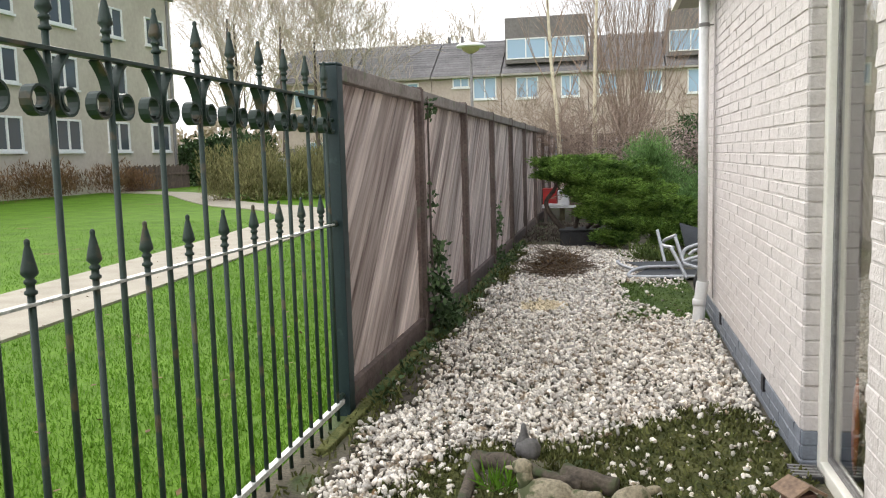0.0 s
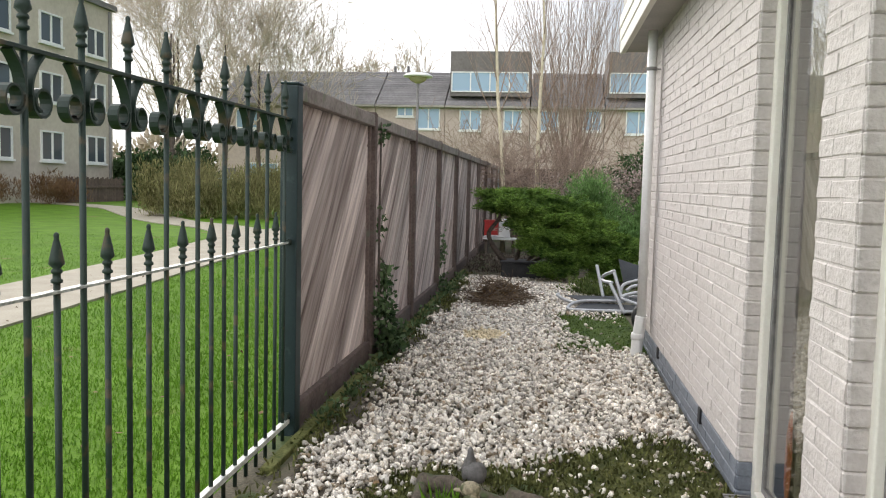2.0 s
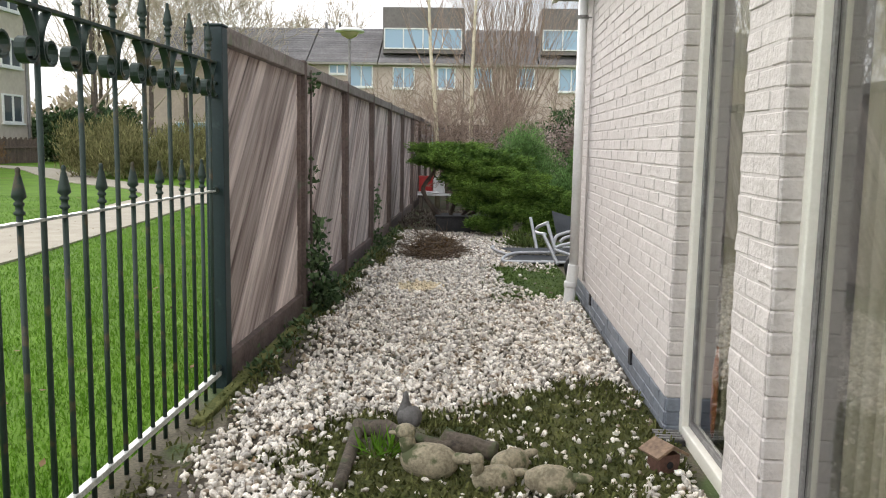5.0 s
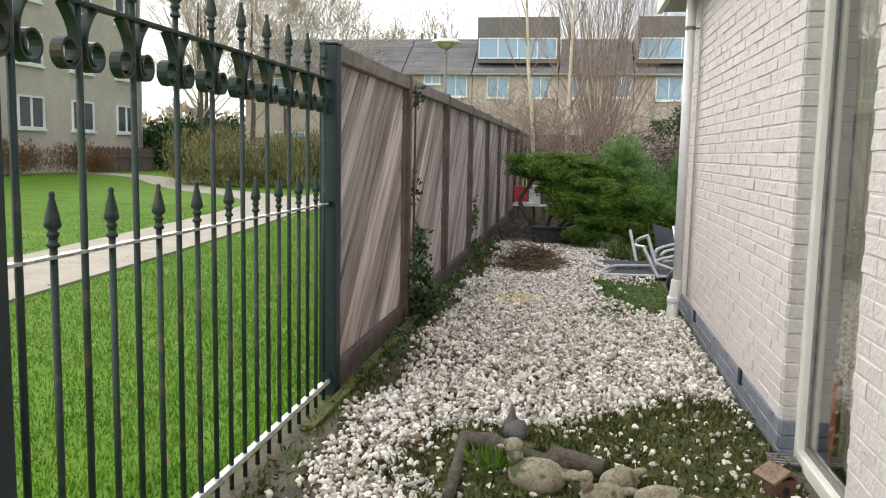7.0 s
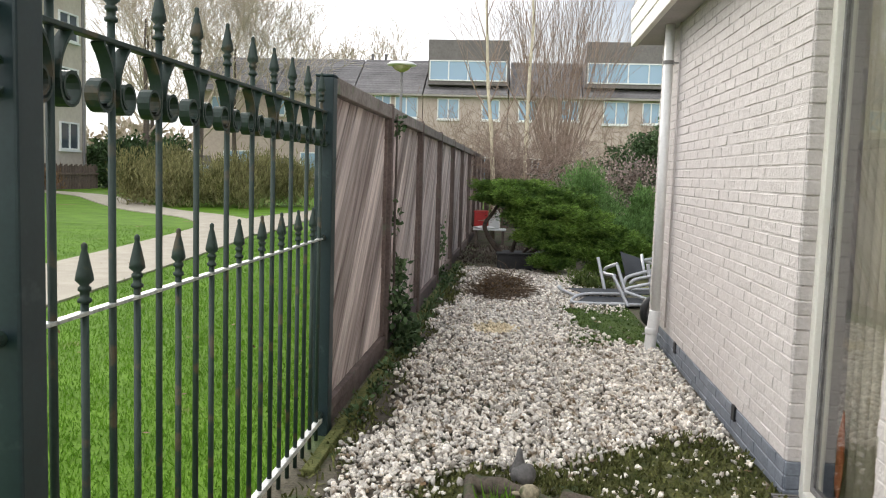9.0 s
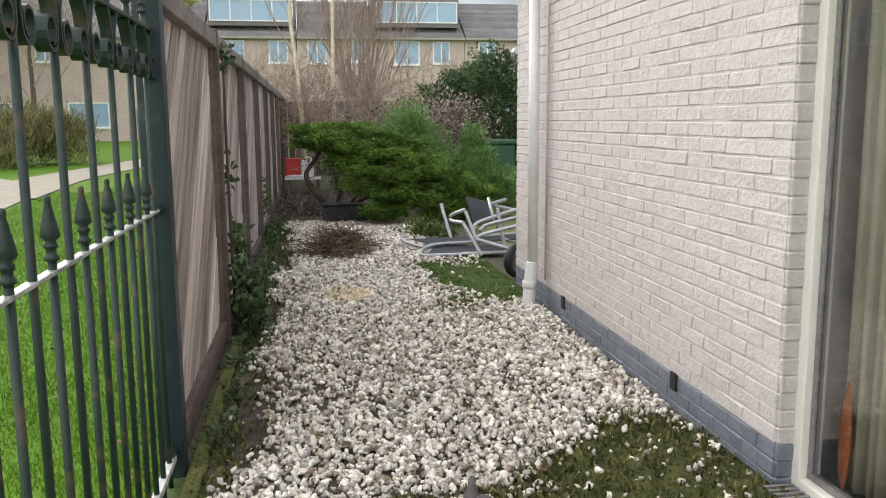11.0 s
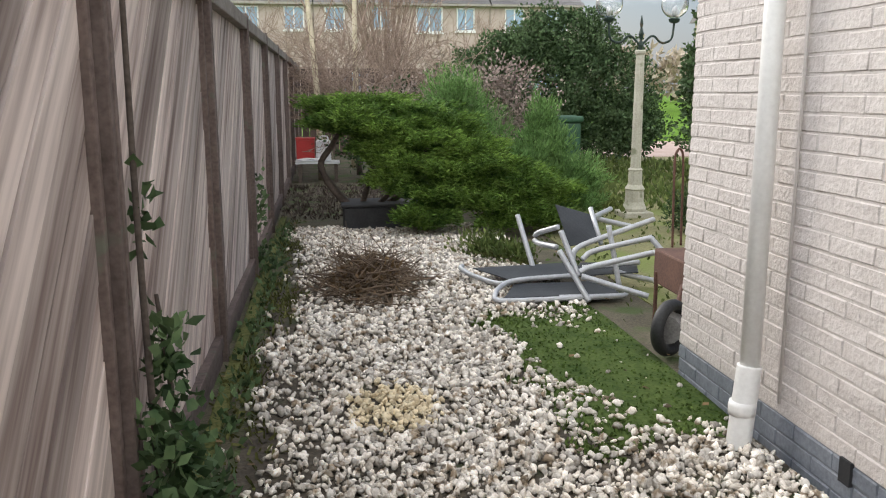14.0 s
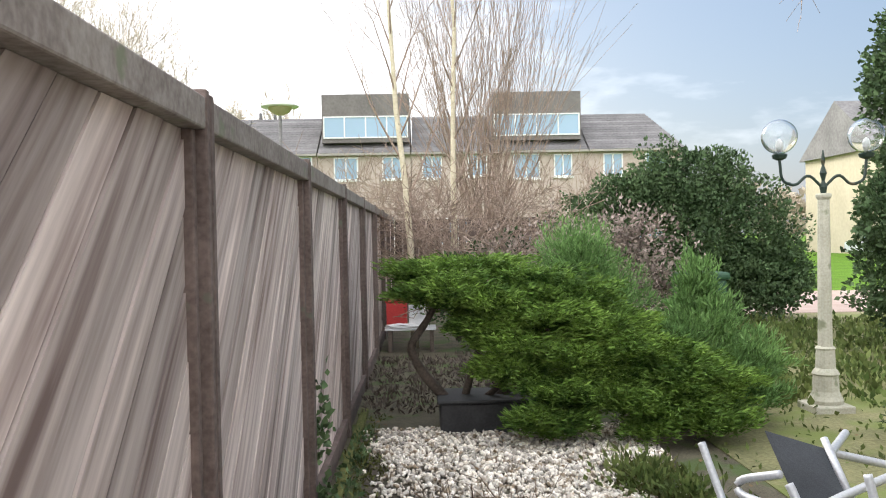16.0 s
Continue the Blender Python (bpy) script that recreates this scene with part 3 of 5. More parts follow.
def prism(poly, x0, x1):
    bm = bmesh.new()
    lo = [bm.verts.new((x0, y, z)) for y, z in poly]
    hi = [bm.verts.new((x1, y, z)) for y, z in poly]
    bm.faces.new(lo)
    bm.faces.new(hi[::-1])
    for i in range(len(poly)):
        j = (i + 1) % len(poly)
        bm.faces.new((lo[i], lo[j], hi[j], hi[i]))
    bmesh.ops.recalc_face_normals(bm, faces=bm.faces[:])
    return bm


def fence_panel(k):
    y0, y1 = k * PITCH + 0.045, (k + 1) * PITCH - 0.045
    rnd = random.Random(k)
    ob = part("panel", box((-0.042, y0 + 0.036, 0.132), (-0.036, y1 - 0.036, 1.703)), M["fence_frame"], fence)
    part("top_cap", box((-0.055, y0 - 0.02, 1.705), (0.032, y1 + 0.02, 1.79), 0.006), M["fence_cap"], ob, "greyed wooden top rail")
    part("bottom_rail", box((-0.045, y0, 0.06), (0.02, y1, 0.13), 0.005), M["fence_frame"], ob)
    part("kickboard", box((-0.04, y0, -0.08), (0.012, y1, 0.058), 0.004), M["fence_frame"], ob)
    for a, b in ((y0, y0 + 0.035), (y1 - 0.035, y1)):
        part("stile", box((-0.045, a, 0.132), (0.008, b, 1.703), 0.004), M["fence_frame"], ob)
    step, c = 0.185, -2.0 - k * PITCH + rnd.random() * 0.1
    while c < 2 - k * PITCH + 0.2:
        poly = clip_strip(c + 0.007, step - 0.014, y0 + 0.036, y1 - 0.036, 0.132, 1.703)
        if poly:
            dx = rnd.uniform(-0.003, 0.004)
            part("plank", prism(poly, -0.034, -0.016 + dx), M["plank"], ob)
        c += step * rnd.uniform(0.94, 1.06)
    return ob


PANELS = 9
fence = thing("wooden_fence", "long weathered grey-brown fence of diagonal wooden boards", "fence")
for k in range(PANELS):
    fence_panel(k)
for k in range(1, PANELS + 1):
    yk = PITCH * k
    post0 = part("post", box((-0.05, yk - 0.042, -0.1), (-0.016, yk + 0.042, TOP + 0.015), 0.005), M["fence_frame"], fence, "dark brown fence post")
    for s in (-1, 1):
        part("flange", box((-0.0155, yk + s * 0.022 - 0.017, -0.1), (0.036, yk + s * 0.022 + 0.017, TOP + 0.005 - 0.004 * s), 0.005), M["fence_frame"], post0)
back = thing("back_fence", "dark brown boarded fence closing the end of the garden", "fence")
for k in range(26):
    part("plank", box((0.05 + 0.15 * k, 17.2, -0.05), (0.19 + 0.15 * k, 17.22 + 0.004 * (k % 3), 1.75 + 0.01 * (k % 2)), 0.004), M["back_wood"], back)
part("rail", box((0.05, 17.23, 1.4), (3.95, 17.28, 1.5)), M["back_wood"], back)

# ---- iron gate fence ----
GATE_END = -2.56


def steel_post(y):
    ob = thing("gate_post", "square dark green steel post of the iron fence", "gate post", "steel gate posts")
    part("shaft", box((-0.05, y - 0.045, -0.1), (0.04, y + 0.045, 1.775), 0.006), M["post"], ob)
    part("cap", box((-0.053, y - 0.048, 1.776), (0.043, y + 0.048, 1.79), 0.006), M["post"], ob)
    part("hinge", tube([(0.0, y - 0.046, 0.99), (0.0, y - 0.09, 0.99)], 0.016, 10), M["iron"], ob)
    part("hinge", tube([(0.0, y - 0.046, 0.10), (0.0, y - 0.09, 0.10)], 0.016, 10), M["iron"], ob)
    return ob


steel_post(0.0)
steel_post(GATE_END)
steel_post(GATE_END - 2.56)


def finial(y, z, bm=None):
    """A spear point on a collar."""
    return lathe([(0.0095, 0), (0.0155, 0.003), (0.0155, 0.010), (0.0105, 0.014), (0.0105, 0.026), (0.0145, 0.029), (0.0145, 0.036), (0.0095, 0.041), (0.0205, 0.052), (0.0185, 0.066), (0.0095, 0.108), (0.006, 0.120), (0.0075, 0.125), (0.0065, 0.133), (0.002, 0.137)], (0, y, z), 10, bm)


def scroll(y, s, bm=None):
    """A flat iron strip that leaves the bar under the top rail and curls outwards at its foot."""
    bm = bm if bm is not None else bmesh.new()
    pts = []
    for i in range(9):
        t = i / 8
        pts.append((0.012 + 0.052 * (1 - t) ** 2.2, 1.595 - 0.10 * (1 - (1 - t) ** 1.0)))
    cy, cz, r = 0.056, 1.480, 0.043
    for i in range(20):
        a = math.radians(165 + i * 24)
        rr = r * (1 - 0.022 * i)
        pts.append((cy + rr * math.cos(a), cz + rr * math.sin(a)))
    rows = []
    for i, (dy, z) in enumerate(pts):
        a, b = pts[max(i - 1, 0)], pts[min(i + 1, len(pts) - 1)]
        n = Vector((0, b[1] - a[1], -(b[0] - a[0]))).normalized() * 0.0035
        rows.append([bm.verts.new((x, y + s * (dy + k * n.y), z + k * n.z)) for x, k in ((-0.016, 1), (0.016, 1), (0.016, -1), (-0.016, -1))])
    for a, b in zip(rows, rows[1:]):
        for k in range(4):
            bm.faces.new((a[k], b[k], b[(k + 1) % 4], a[(k + 1) % 4]))
    bmesh.ops.recalc_face_normals(bm, faces=bm.faces[:])
    return bm


def iron_gate(y_top, first=True):
    y0, y1 = y_top - 2.51, y_top - 0.05
    ob = thing("iron_gate", "dark green wrought iron fence with spear tips and scrolls", "iron fence", "iron fence sections")
    part("top_rail", box((-0.014, y0, 1.598), (0.014, y1, 1.610), 0.002), M["iron"], ob)
    part("middle_rail", box((-0.012, y0, 0.984), (0.012, y1, 0.993), 0.002), M["sheen_middle"], ob, "middle rail with the sky's sheen in its pale colour")
    part("bottom_rail", box((-0.014, y0, 0.058), (0.014, y1, 0.082), 0.002), M["rail"], ob, "pale bottom rail")
    for k in range(19):
        y = y_top - 0.125 - 0.128 * k
        if k % 2 == 0:
            part("bar", tube([(0, y, -0.07), (0, y, 1.650)], 0.0095, 8), M["iron"], ob, smooth=True)
            part("spear_tip", finial(y, 1.648), M["iron"], ob, smooth=True)
            for s in (-1, 1):
                part("scroll", scroll(y, s), M["iron"], ob)
        else:
            part("bar", tube([(0, y, -0.07), (0, y, 1.012)], 0.0095, 8), M["iron"], ob, smooth=True)
            part("spear_tip", finial(y, 1.010), M["iron"], ob, smooth=True)
    return ob


iron_gate(0.0)
iron_gate(GATE_END)

# stone edging along the fence
for k in range(9):
    e = thing("edging_slab", "low mossy concrete edging slab along the fence foot", "edging", "edging slabs")
    part("slab", box((0.05, -0.6 + k * 1.0, -0.05), (0.11, 0.38 + k * 1.0, 0.018 + 0.006 * (k % 3)), 0.008), M["moss"], e)


# ---- gravel and moss ----
def moss_at(x, y):
    n = 0.12 * np.sin(x * 9 + y * 4) + 0.10 * np.sin(y * 7 - x * 5 + 1) + 0.06 * np.sin(x * 23 + y * 19)
    a = (np.abs((x - 2.0) / 0.60) ** 4 + np.abs((y - 3.5) / 1.0) ** 4) ** 0.25
    b = np.hypot((x - 1.05) / 0.55, (y + 0.95) / 0.60)
    c = np.hypot((x - 1.80) / 0.50, (y + 0.62) / 0.78)
    d = np.hypot((x - 2.0) / 0.4, (y - 6.2) / 0.6)
    return np.minimum.reduce([a, b, c, d]) + n


def edge_at(y):
    return 0.24 + 0.05 * np.sin(y * 3.1) + 0.04 * np.sin(y * 7.7) + 0.10 * np.exp(-((y - 5.2) / 0.9) ** 2)


def ball(sub):
    ico = bmesh.new()
    bmesh.ops.create_icosphere(ico, subdivisions=sub, radius=1)
    v = np.array([v.co[:] for v in ico.verts])
    f = np.array([[v.index for v in f.verts] for f in ico.faces])
    ico.free()
    return v, f


def pebbles(name, x, y, z, size, material, sub=2, parent=None):
    ICO_V, ICO_F = ball(sub)
    shapes = []
    for k in range(10):
        lump = np.array([1 + 0.5 * noise.noise(Vector(v) * 1.3 + Vector((k * 3.1, 0, k))) + 0.34 * noise.noise(Vector(v) * 2.4 + Vector((0, k * 2.7, 0))) for v in ICO_V])
        shapes.append(ICO_V * lump[:, None] * np.array([1.08, 0.76, 0.56]))
    n = len(x)
    q = rng.normal(size=(n, 4))
    q /= np.linalg.norm(q, axis=1, keepdims=True)
    w, i, j, k = q.T
    rot = np.stack([np.stack([1 - 2 * (j * j + k * k), 2 * (i * j - k * w), 2 * (i * k + j * w)], -1), np.stack([2 * (i * j + k * w), 1 - 2 * (i * i + k * k), 2 * (j * k - i * w)], -1), np.stack([2 * (i * k - j * w), 2 * (j * k + i * w), 1 - 2 * (i * i + j * j)], -1)], 1)
    pick = np.array(shapes)[rng.integers(0, 10, n)]
    v = np.einsum("nab,nvb->nva", rot, pick) * size[:, None, None] + np.stack([x, y, z], -1)[:, None, :]
    f = ICO_F[None] + (np.arange(n) * len(ICO_V))[:, None, None]
    return array_mesh(name, v.reshape(-1, 3), f.reshape(-1, 3), M[material], parent)


bm = box((0.2, -2.2, -0.1), (2.12, 7.7, -0.004))
tagged(finish("gravel_bed", bm, M["gravel_bed"]), "fine grit bed under the loose gravel", "gravel bed", kind="structure")


def moss_mat(cx, cy, rx, ry, square=2.0, material="moss"):
    """A low uneven moss pad with a ragged outline."""
    bm = bmesh.new()
    rings = []
    for k, (f, z) in enumerate(((1.0, -0.008), (0.94, 0.004), (0.6, 0.010), (0.25, 0.012))):
        ring = []
        for i in range(72):
            a = 2 * math.pi * i / 72
            c, s = math.cos(a), math.sin(a)
            r = (abs(c) ** square + abs(s) ** square) ** (-1 / square) * (1 + 0.10 * noise.noise(Vector((c * 3 + cx, s * 3 + cy, 0))) + 0.07 * noise.noise(Vector((c * 9, s * 9, cx))))
            ring.append(bm.verts.new((min(cx + rx * r * f * c, 2.118), cy + ry * r * f * s, z)))
        rings.append(ring)
    for a, b in zip(rings, rings[1:]):
        for i in range(72):
            bm.faces.new((a[i], a[(i + 1) % 72], b[(i + 1) % 72], b[i]))
    bm.faces.new(rings[-1])
    return tagged(finish("moss_pad", bm, M[material], None, True), "low green-brown moss pad lying in the gravel", "moss", kind="stuff")


moss_mat(2.0, 3.5, 0.56, 0.95, 4, "turf")
moss_mat(1.05, -0.95, 0.50, 0.55)
moss_mat(1.80, -0.62, 0.46, 0.72)
n = 68000
gx, gy = rng.uniform(0.12, 2.12, n), rng.uniform(-2.2, 7.7, n)
m = moss_at(gx, gy)
chance = np.where(m < 0.75, np.where(gy > 2, 0.02, 0.12), np.where(m < 1.05, 0.05 + 2.2 * (m - 0.75), 1.0))
chance *= np.clip((gx - edge_at(gy)) / 0.12 + 0.3, 0.02, 1.0)
chance *= np.where((gy < -1.4) & (gx > 0.4), 0.5, 1.0)
clump = 0.5 + 0.5 * np.sin(gx * 31 + 2 * np.sin(gy * 13)) * np.sin(gy * 27 + 2 * np.sin(gx * 17))
chance *= 0.56 + 0.44 * clump
bare = np.exp(-((gx - 0.35) / 0.28) ** 2) * (0.5 + 0.5 * np.sin(gy * 2.3 + 0.6)) * (gy > 0.5) + np.exp(-((gx - 0.8) / 0.7) ** 2 - ((gy - 5.3) / 0.9) ** 2)
chance *= 1 - 0.6 * np.clip(bare, 0, 1)
keep = rng.random(n) < chance
keep &= ~((gx > WALL_X - 0.03) & (gy > -0.55))
gx, gy = gx[keep], gy[keep]
size = 0.0074 + 0.0130 * rng.random(len(gx)) ** 2.0
gz = -0.004 + size * 0.35 + 0.020 * rng.random(len(gx))
far_spot = (np.hypot((gx - 0.78) / 0.22, (gy - 3.0) / 0.32) + 0.3 * rng.random(len(gx))) < 1
near = ~far_spot & (gy < 2.6)
far = ~far_spot & (gy >= 2.6)
tagged(pebbles("gravel_far", gx[far], gy[far], gz[far], size[far] * 1.3, "gravel", 1), "loose white and cream gravel towards the shrubs", "gravel", kind="stuff")
tagged(pebbles("gravel", gx[near], gy[near], gz[near], size[near], "gravel"), "loose white and cream gravel covering the side yard", "gravel", kind="stuff")
tagged(pebbles("ochre_gravel", gx[far_spot], gy[far_spot], gz[far_spot], size[far_spot], "ochre"), "patch of yellowish gravel among the white stones", "gravel", kind="stuff")

# moss mats: many small tufts where the gravel thins out
n = 120000
tx, ty = rng.uniform(0.05, 2.12, n), rng.uniform(-2.4, 8.2, n)
m = moss_at(tx, ty)
keep = (m < 0.98) | ((tx < edge_at(ty) + 0.03) & (rng.random(n) < 0.10 + 0.32 * (0.5 + 0.5 * np.sin(ty * 3.7 + tx * 9)) ** 2))
keep &= ~((tx > WALL_X - 0.02) & (ty > -0.55))
tx, ty = tx[keep], ty[keep]
k = len(tx)
base = np.stack([tx, ty, np.full(k, -0.004)], -1)
way = unit(rng.normal(size=(k, 3)) * 0.75 + np.array([0, 0, 0.8]))
side = unit(np.cross(way, rng.normal(size=(k, 3))))
ln = (0.018 + 0.03 * rng.random((k, 1)))
v = np.stack([base - side * 0.006, base + side * 0.006, base + way * ln + side * 0.004, base + way * ln - side * 0.004], 1)
lawn = (ty > 2.2) & (ty < 4.7) & (tx > 1.2)
v[lawn, 2:] = v[lawn, :2][:, ::-1] + (v[lawn, 2:] - v[lawn, :2][:, ::-1]) * 0.6
q = v[lawn].reshape(-1, 3)
tagged(array_mesh("turf", q, np.arange(len(q)).reshape(-1, 4), M["turf"]), "short green mossy turf beside the downpipe", "turf", kind="stuff")
v = v[~lawn]
k = len(v)
tagged(array_mesh("moss", v.reshape(-1, 3), np.arange(4 * k).reshape(-1, 4), M["moss"]), "low green-brown moss and weeds between the gravel", "moss", kind="stuff")

# lawn blades near the fence
n = 240000
u = rng.random(n)
bx, by = -0.06 + 3.2 * np.log(1 - 0.995 * u), rng.uniform(-3.5, 15, n)
off = ~((np.abs(bx + 4.0 + 0.095 * by) < 0.85) | ((by > 14) & (bx < -3.5)))
bx, by = bx[off], by[off]
k = len(bx)
base = np.stack([bx, by, np.full(k, -0.065)], -1)
way = unit(rng.normal(size=(k, 3)) * 0.38 + np.array([0, 0, 1.0]))
side = unit(np.cross(way, rng.normal(size=(k, 3))))
ln = 0.022 + 0.032 * rng.random((k, 1)) ** 2
wd = 0.0035 + 0.0015 * rng.random((k, 1))
v = np.stack([base - side * wd, base + side * wd, base + way * ln], 1)
tagged(array_mesh("lawn_grass", v.reshape(-1, 3), np.arange(3 * k).reshape(-1, 3), M["blade"]), "short bright green grass blades of the lawn", "grass", kind="stuff")

# dead leaves on lawn and ground
n = 240
lx, ly = rng.uniform(-5, 3.5, n), rng.uniform(-2, 9, n)
base = np.stack([lx, ly, np.where(lx < 0, -0.02, 0.03)], -1)
way = unit(rng.normal(size=(n, 3)) * np.array([1, 1, 0.25]))
side = unit(np.cross(way, np.array([0.1, 0.0, 1.0])))
v = np.stack([base, base + way * 0.02 + side * 0.014, base + way * 0.045, base + way * 0.02 - side * 0.014], 1)
tagged(array_mesh("fallen_leaves", v.reshape(-1, 3), np.arange(4 * n).reshape(-1, 4), M["dead_leaf"]), "scattered brown fallen leaves", "leaves", kind="stuff")


# ---- plants of the garden ----
def shrub(name, label, pads, n, length, width, material, stems=(), category="shrub", **kw):
    ob = thing(name, label, category)
    for s in stems:
        part("trunk", tube(bent(s), 0.012 if name == "fence_ivy" else 0.035, 8, None, True, 0.006 if name == "fence_ivy" else 0.015), M["bark"], ob, smooth=True)
    leaves("foliage", pads, n, length, width, M[material], ob, **kw)
    return ob


gen = np.random.default_rng(3)


def sprays(name, tiers, material, parent, per=30, needles=95, length=0.055, width=0.012):
    """Feathery conifer sprays fanning out from the middle of each tier, their tips arching."""
    out = []
    for (cx, cy, cz), (rx, ry, rz) in tiers:
        for _ in range(per):
            a = gen.uniform(0, 6.283)
            far = gen.uniform(0.45, 1.12)
            dirn = np.array([math.cos(a), math.sin(a), 0.0])
            tip = np.array([cx + rx * far * math.cos(a), cy + ry * far * math.sin(a), cz + rz * gen.uniform(-0.7, 0.9)])
            reach = gen.uniform(0.16, 0.30)
            root = tip - dirn * reach + np.array([0, 0, -0.05])
            t = gen.random(needles) ** 0.8
            side = np.array([-dirn[1], dirn[0], 0])
            fan = (1.05 - 0.75 * t) * 0.085
            p = root + (tip - root) * t[:, None] + np.array([0, 0, 1.0]) * (0.05 * np.sin(np.pi * t))[:, None]
            p = p + side * (gen.normal(size=needles) * fan * 0.6)[:, None] + np.array([0, 0, 1.0]) * (gen.normal(size=needles) * 0.018)[:, None]
            way = unit(dirn * 0.9 + side * gen.normal(size=(needles, 1)) * 0.7 + np.array([0, 0, 1.0]) * (gen.normal(size=(needles, 1)) * 0.35 + 0.30))
            wide = unit(np.cross(way, gen.normal(size=(needles, 3))))
            ln = length * gen.uniform(0.5, 1.3, (needles, 1))
            out.append(np.stack([p, p + way * ln * 0.5 + wide * width * 0.5, p + way * ln, p + way * ln * 0.5 - wide * width * 0.5], 1).reshape(-1, 3))
    v = np.concatenate(out)
    v = v[np.repeat(v.reshape(-1, 4, 3)[:, :, 2].min(axis=1) > 0.0, 4)]
    return array_mesh(name, v, np.arange(len(v)).reshape(-1, 4), M[material], parent)


juniper = thing("juniper_shrub", "spreading green juniper in flat layered tiers above the gravel", "shrub")
tiers = [((cx, cy, cz), (rx, ry, rz)) for cx, cy, cz, rx, ry, rz in (
    (0.62, 7.75, 1.16, 0.36, 0.32, 0.05), (1.02, 7.85, 1.17, 0.40, 0.35, 0.06), (0.60, 7.60, 0.99, 0.30, 0.28, 0.05), (1.42, 7.75, 1.08, 0.40, 0.36, 0.07),
    (1.05, 7.50, 0.97, 0.36, 0.30, 0.06), (1.72, 7.70, 0.98, 0.34, 0.34, 0.07), (1.45, 7.40, 0.86, 0.38, 0.30, 0.06), (0.98, 7.50, 0.78, 0.26, 0.28, 0.06),
    (1.85, 7.50, 0.78, 0.34, 0.32, 0.07), (1.28, 7.35, 0.66, 0.34, 0.28, 0.06), (1.65, 7.30, 0.58, 0.36, 0.28, 0.06), (1.15, 7.40, 0.48, 0.30, 0.28, 0.06),
    (2.00, 7.35, 0.52, 0.36, 0.30, 0.07), (1.45, 7.20, 0.36, 0.34, 0.26, 0.07), (2.35, 7.40, 0.50, 0.34, 0.34, 0.08), (1.85, 7.15, 0.30, 0.34, 0.26, 0.08),
    (2.25, 7.15, 0.26, 0.36, 0.28, 0.08), (2.62, 7.35, 0.34, 0.32, 0.32, 0.09), (1.40, 7.12, 0.14, 0.32, 0.20, 0.06), (2.50, 7.10, 0.14, 0.32, 0.24, 0.06),
    (1.55, 7.75, 0.75, 0.5, 0.25, 0.15), (1.9, 7.75, 0.45, 0.6, 0.25, 0.18), (1.2, 7.8, 0.85, 0.4, 0.2, 0.15))]
gaps = [(gen.uniform(0.55, 2.6), gen.uniform(7.25, 7.8)) for _ in range(46)]
for x, y in gaps:
    top = float(np.interp(x, [0.5, 1.3, 1.9, 2.4, 2.7], [1.15, 1.08, 0.92, 0.55, 0.4]))
    low = float(np.interp(x, [0.5, 0.9, 1.1, 1.3, 2.7], [0.95, 0.8, 0.4, 0.12, 0.08]))
    z = gen.uniform(low, top)
    tiers.append(((x, y - 0.25 * (1.1 - z), z), (gen.uniform(0.16, 0.26), gen.uniform(0.14, 0.24), 0.05)))
for k, tier in enumerate(tiers):
    sprays("tier", [tier], "juniper", juniper, 60 if k < 23 else 26, 80)
for pts, r in ((((0.78, 7.8, 0.15), (0.55, 7.75, 0.42), (0.46, 7.7, 0.62), (0.60, 7.7, 0.80), (0.75, 7.75, 1.08)), 0.045), (((0.85, 7.8, 0.15), (0.95, 7.75, 0.5), (1.1, 7.7, 0.95)), 0.035),
               (((0.9, 7.8, 0.1), (1.4, 7.7, 0.4), (1.8, 7.6, 0.85)), 0.035), (((1.0, 7.8, 0.1), (1.7, 7.5, 0.3), (2.4, 7.4, 0.42)), 0.03), (((0.95, 7.8, 0.15), (1.2, 7.6, 0.4), (1.5, 7.5, 0.8)), 0.03)):
    part("trunk", tube(bent(pts), r, 8, None, True, r * 0.4), M["bark"], juniper, "dark twisting trunk", smooth=True)
shrub("pine_shrub", "soft blue-green conifer growing behind the juniper", [((1.95, 9.0, 1.2), (0.42, 0.4, 0.40)), ((2.1, 9.0, 0.8), (0.6, 0.5, 0.5)), ((1.85, 9.0, 0.5), (0.5, 0.5, 0.5))], 20000, 0.07, 0.010, "pine", stems=(((2.0, 9, 0), (2.0, 9, 0.7), (2.0, 9, 1.4)),), out=0.6, up=0.8, shell=0.8)
shrub("young_conifer", "bright green feathery young conifer beside the juniper", [((2.72, 8.1, 0.95), (0.20, 0.20, 0.32)), ((2.72, 8.0, 0.68), (0.38, 0.32, 0.28)), ((2.45, 7.9, 0.55), (0.40, 0.3, 0.22)), ((2.95, 7.9, 0.42), (0.48, 0.36, 0.24)), ((2.75, 7.7, 0.22), (0.62, 0.38, 0.20))], 26000, 0.07, 0.012, "pine", stems=(((2.75, 8.2, 0), (2.75, 8.2, 0.6), (2.75, 8.2, 1.1)),), out=0.6, up=0.8, shell=0.8)
shrub("pale_shrub", "shrub with pale pinkish-brown dry leaves", [((3.0, 11.5, 1.35), (0.75, 0.6, 0.5)), ((2.3, 11.3, 1.2), (0.7, 0.5, 0.55)), ((3.3, 11.5, 0.8), (0.7, 0.6, 0.6)), ((1.6, 11.6, 1.0), (0.7, 0.5, 0.6))], 5200, 0.06, 0.035, "pale_leaf", stems=(((2.6, 11.4, 0), (2.5, 11.4, 0.7), (2.3, 11.4, 1.3)), ((2.8, 11.4, 0), (3.0, 11.4, 0.7), (3.2, 11.4, 1.4))), shell=0.9)
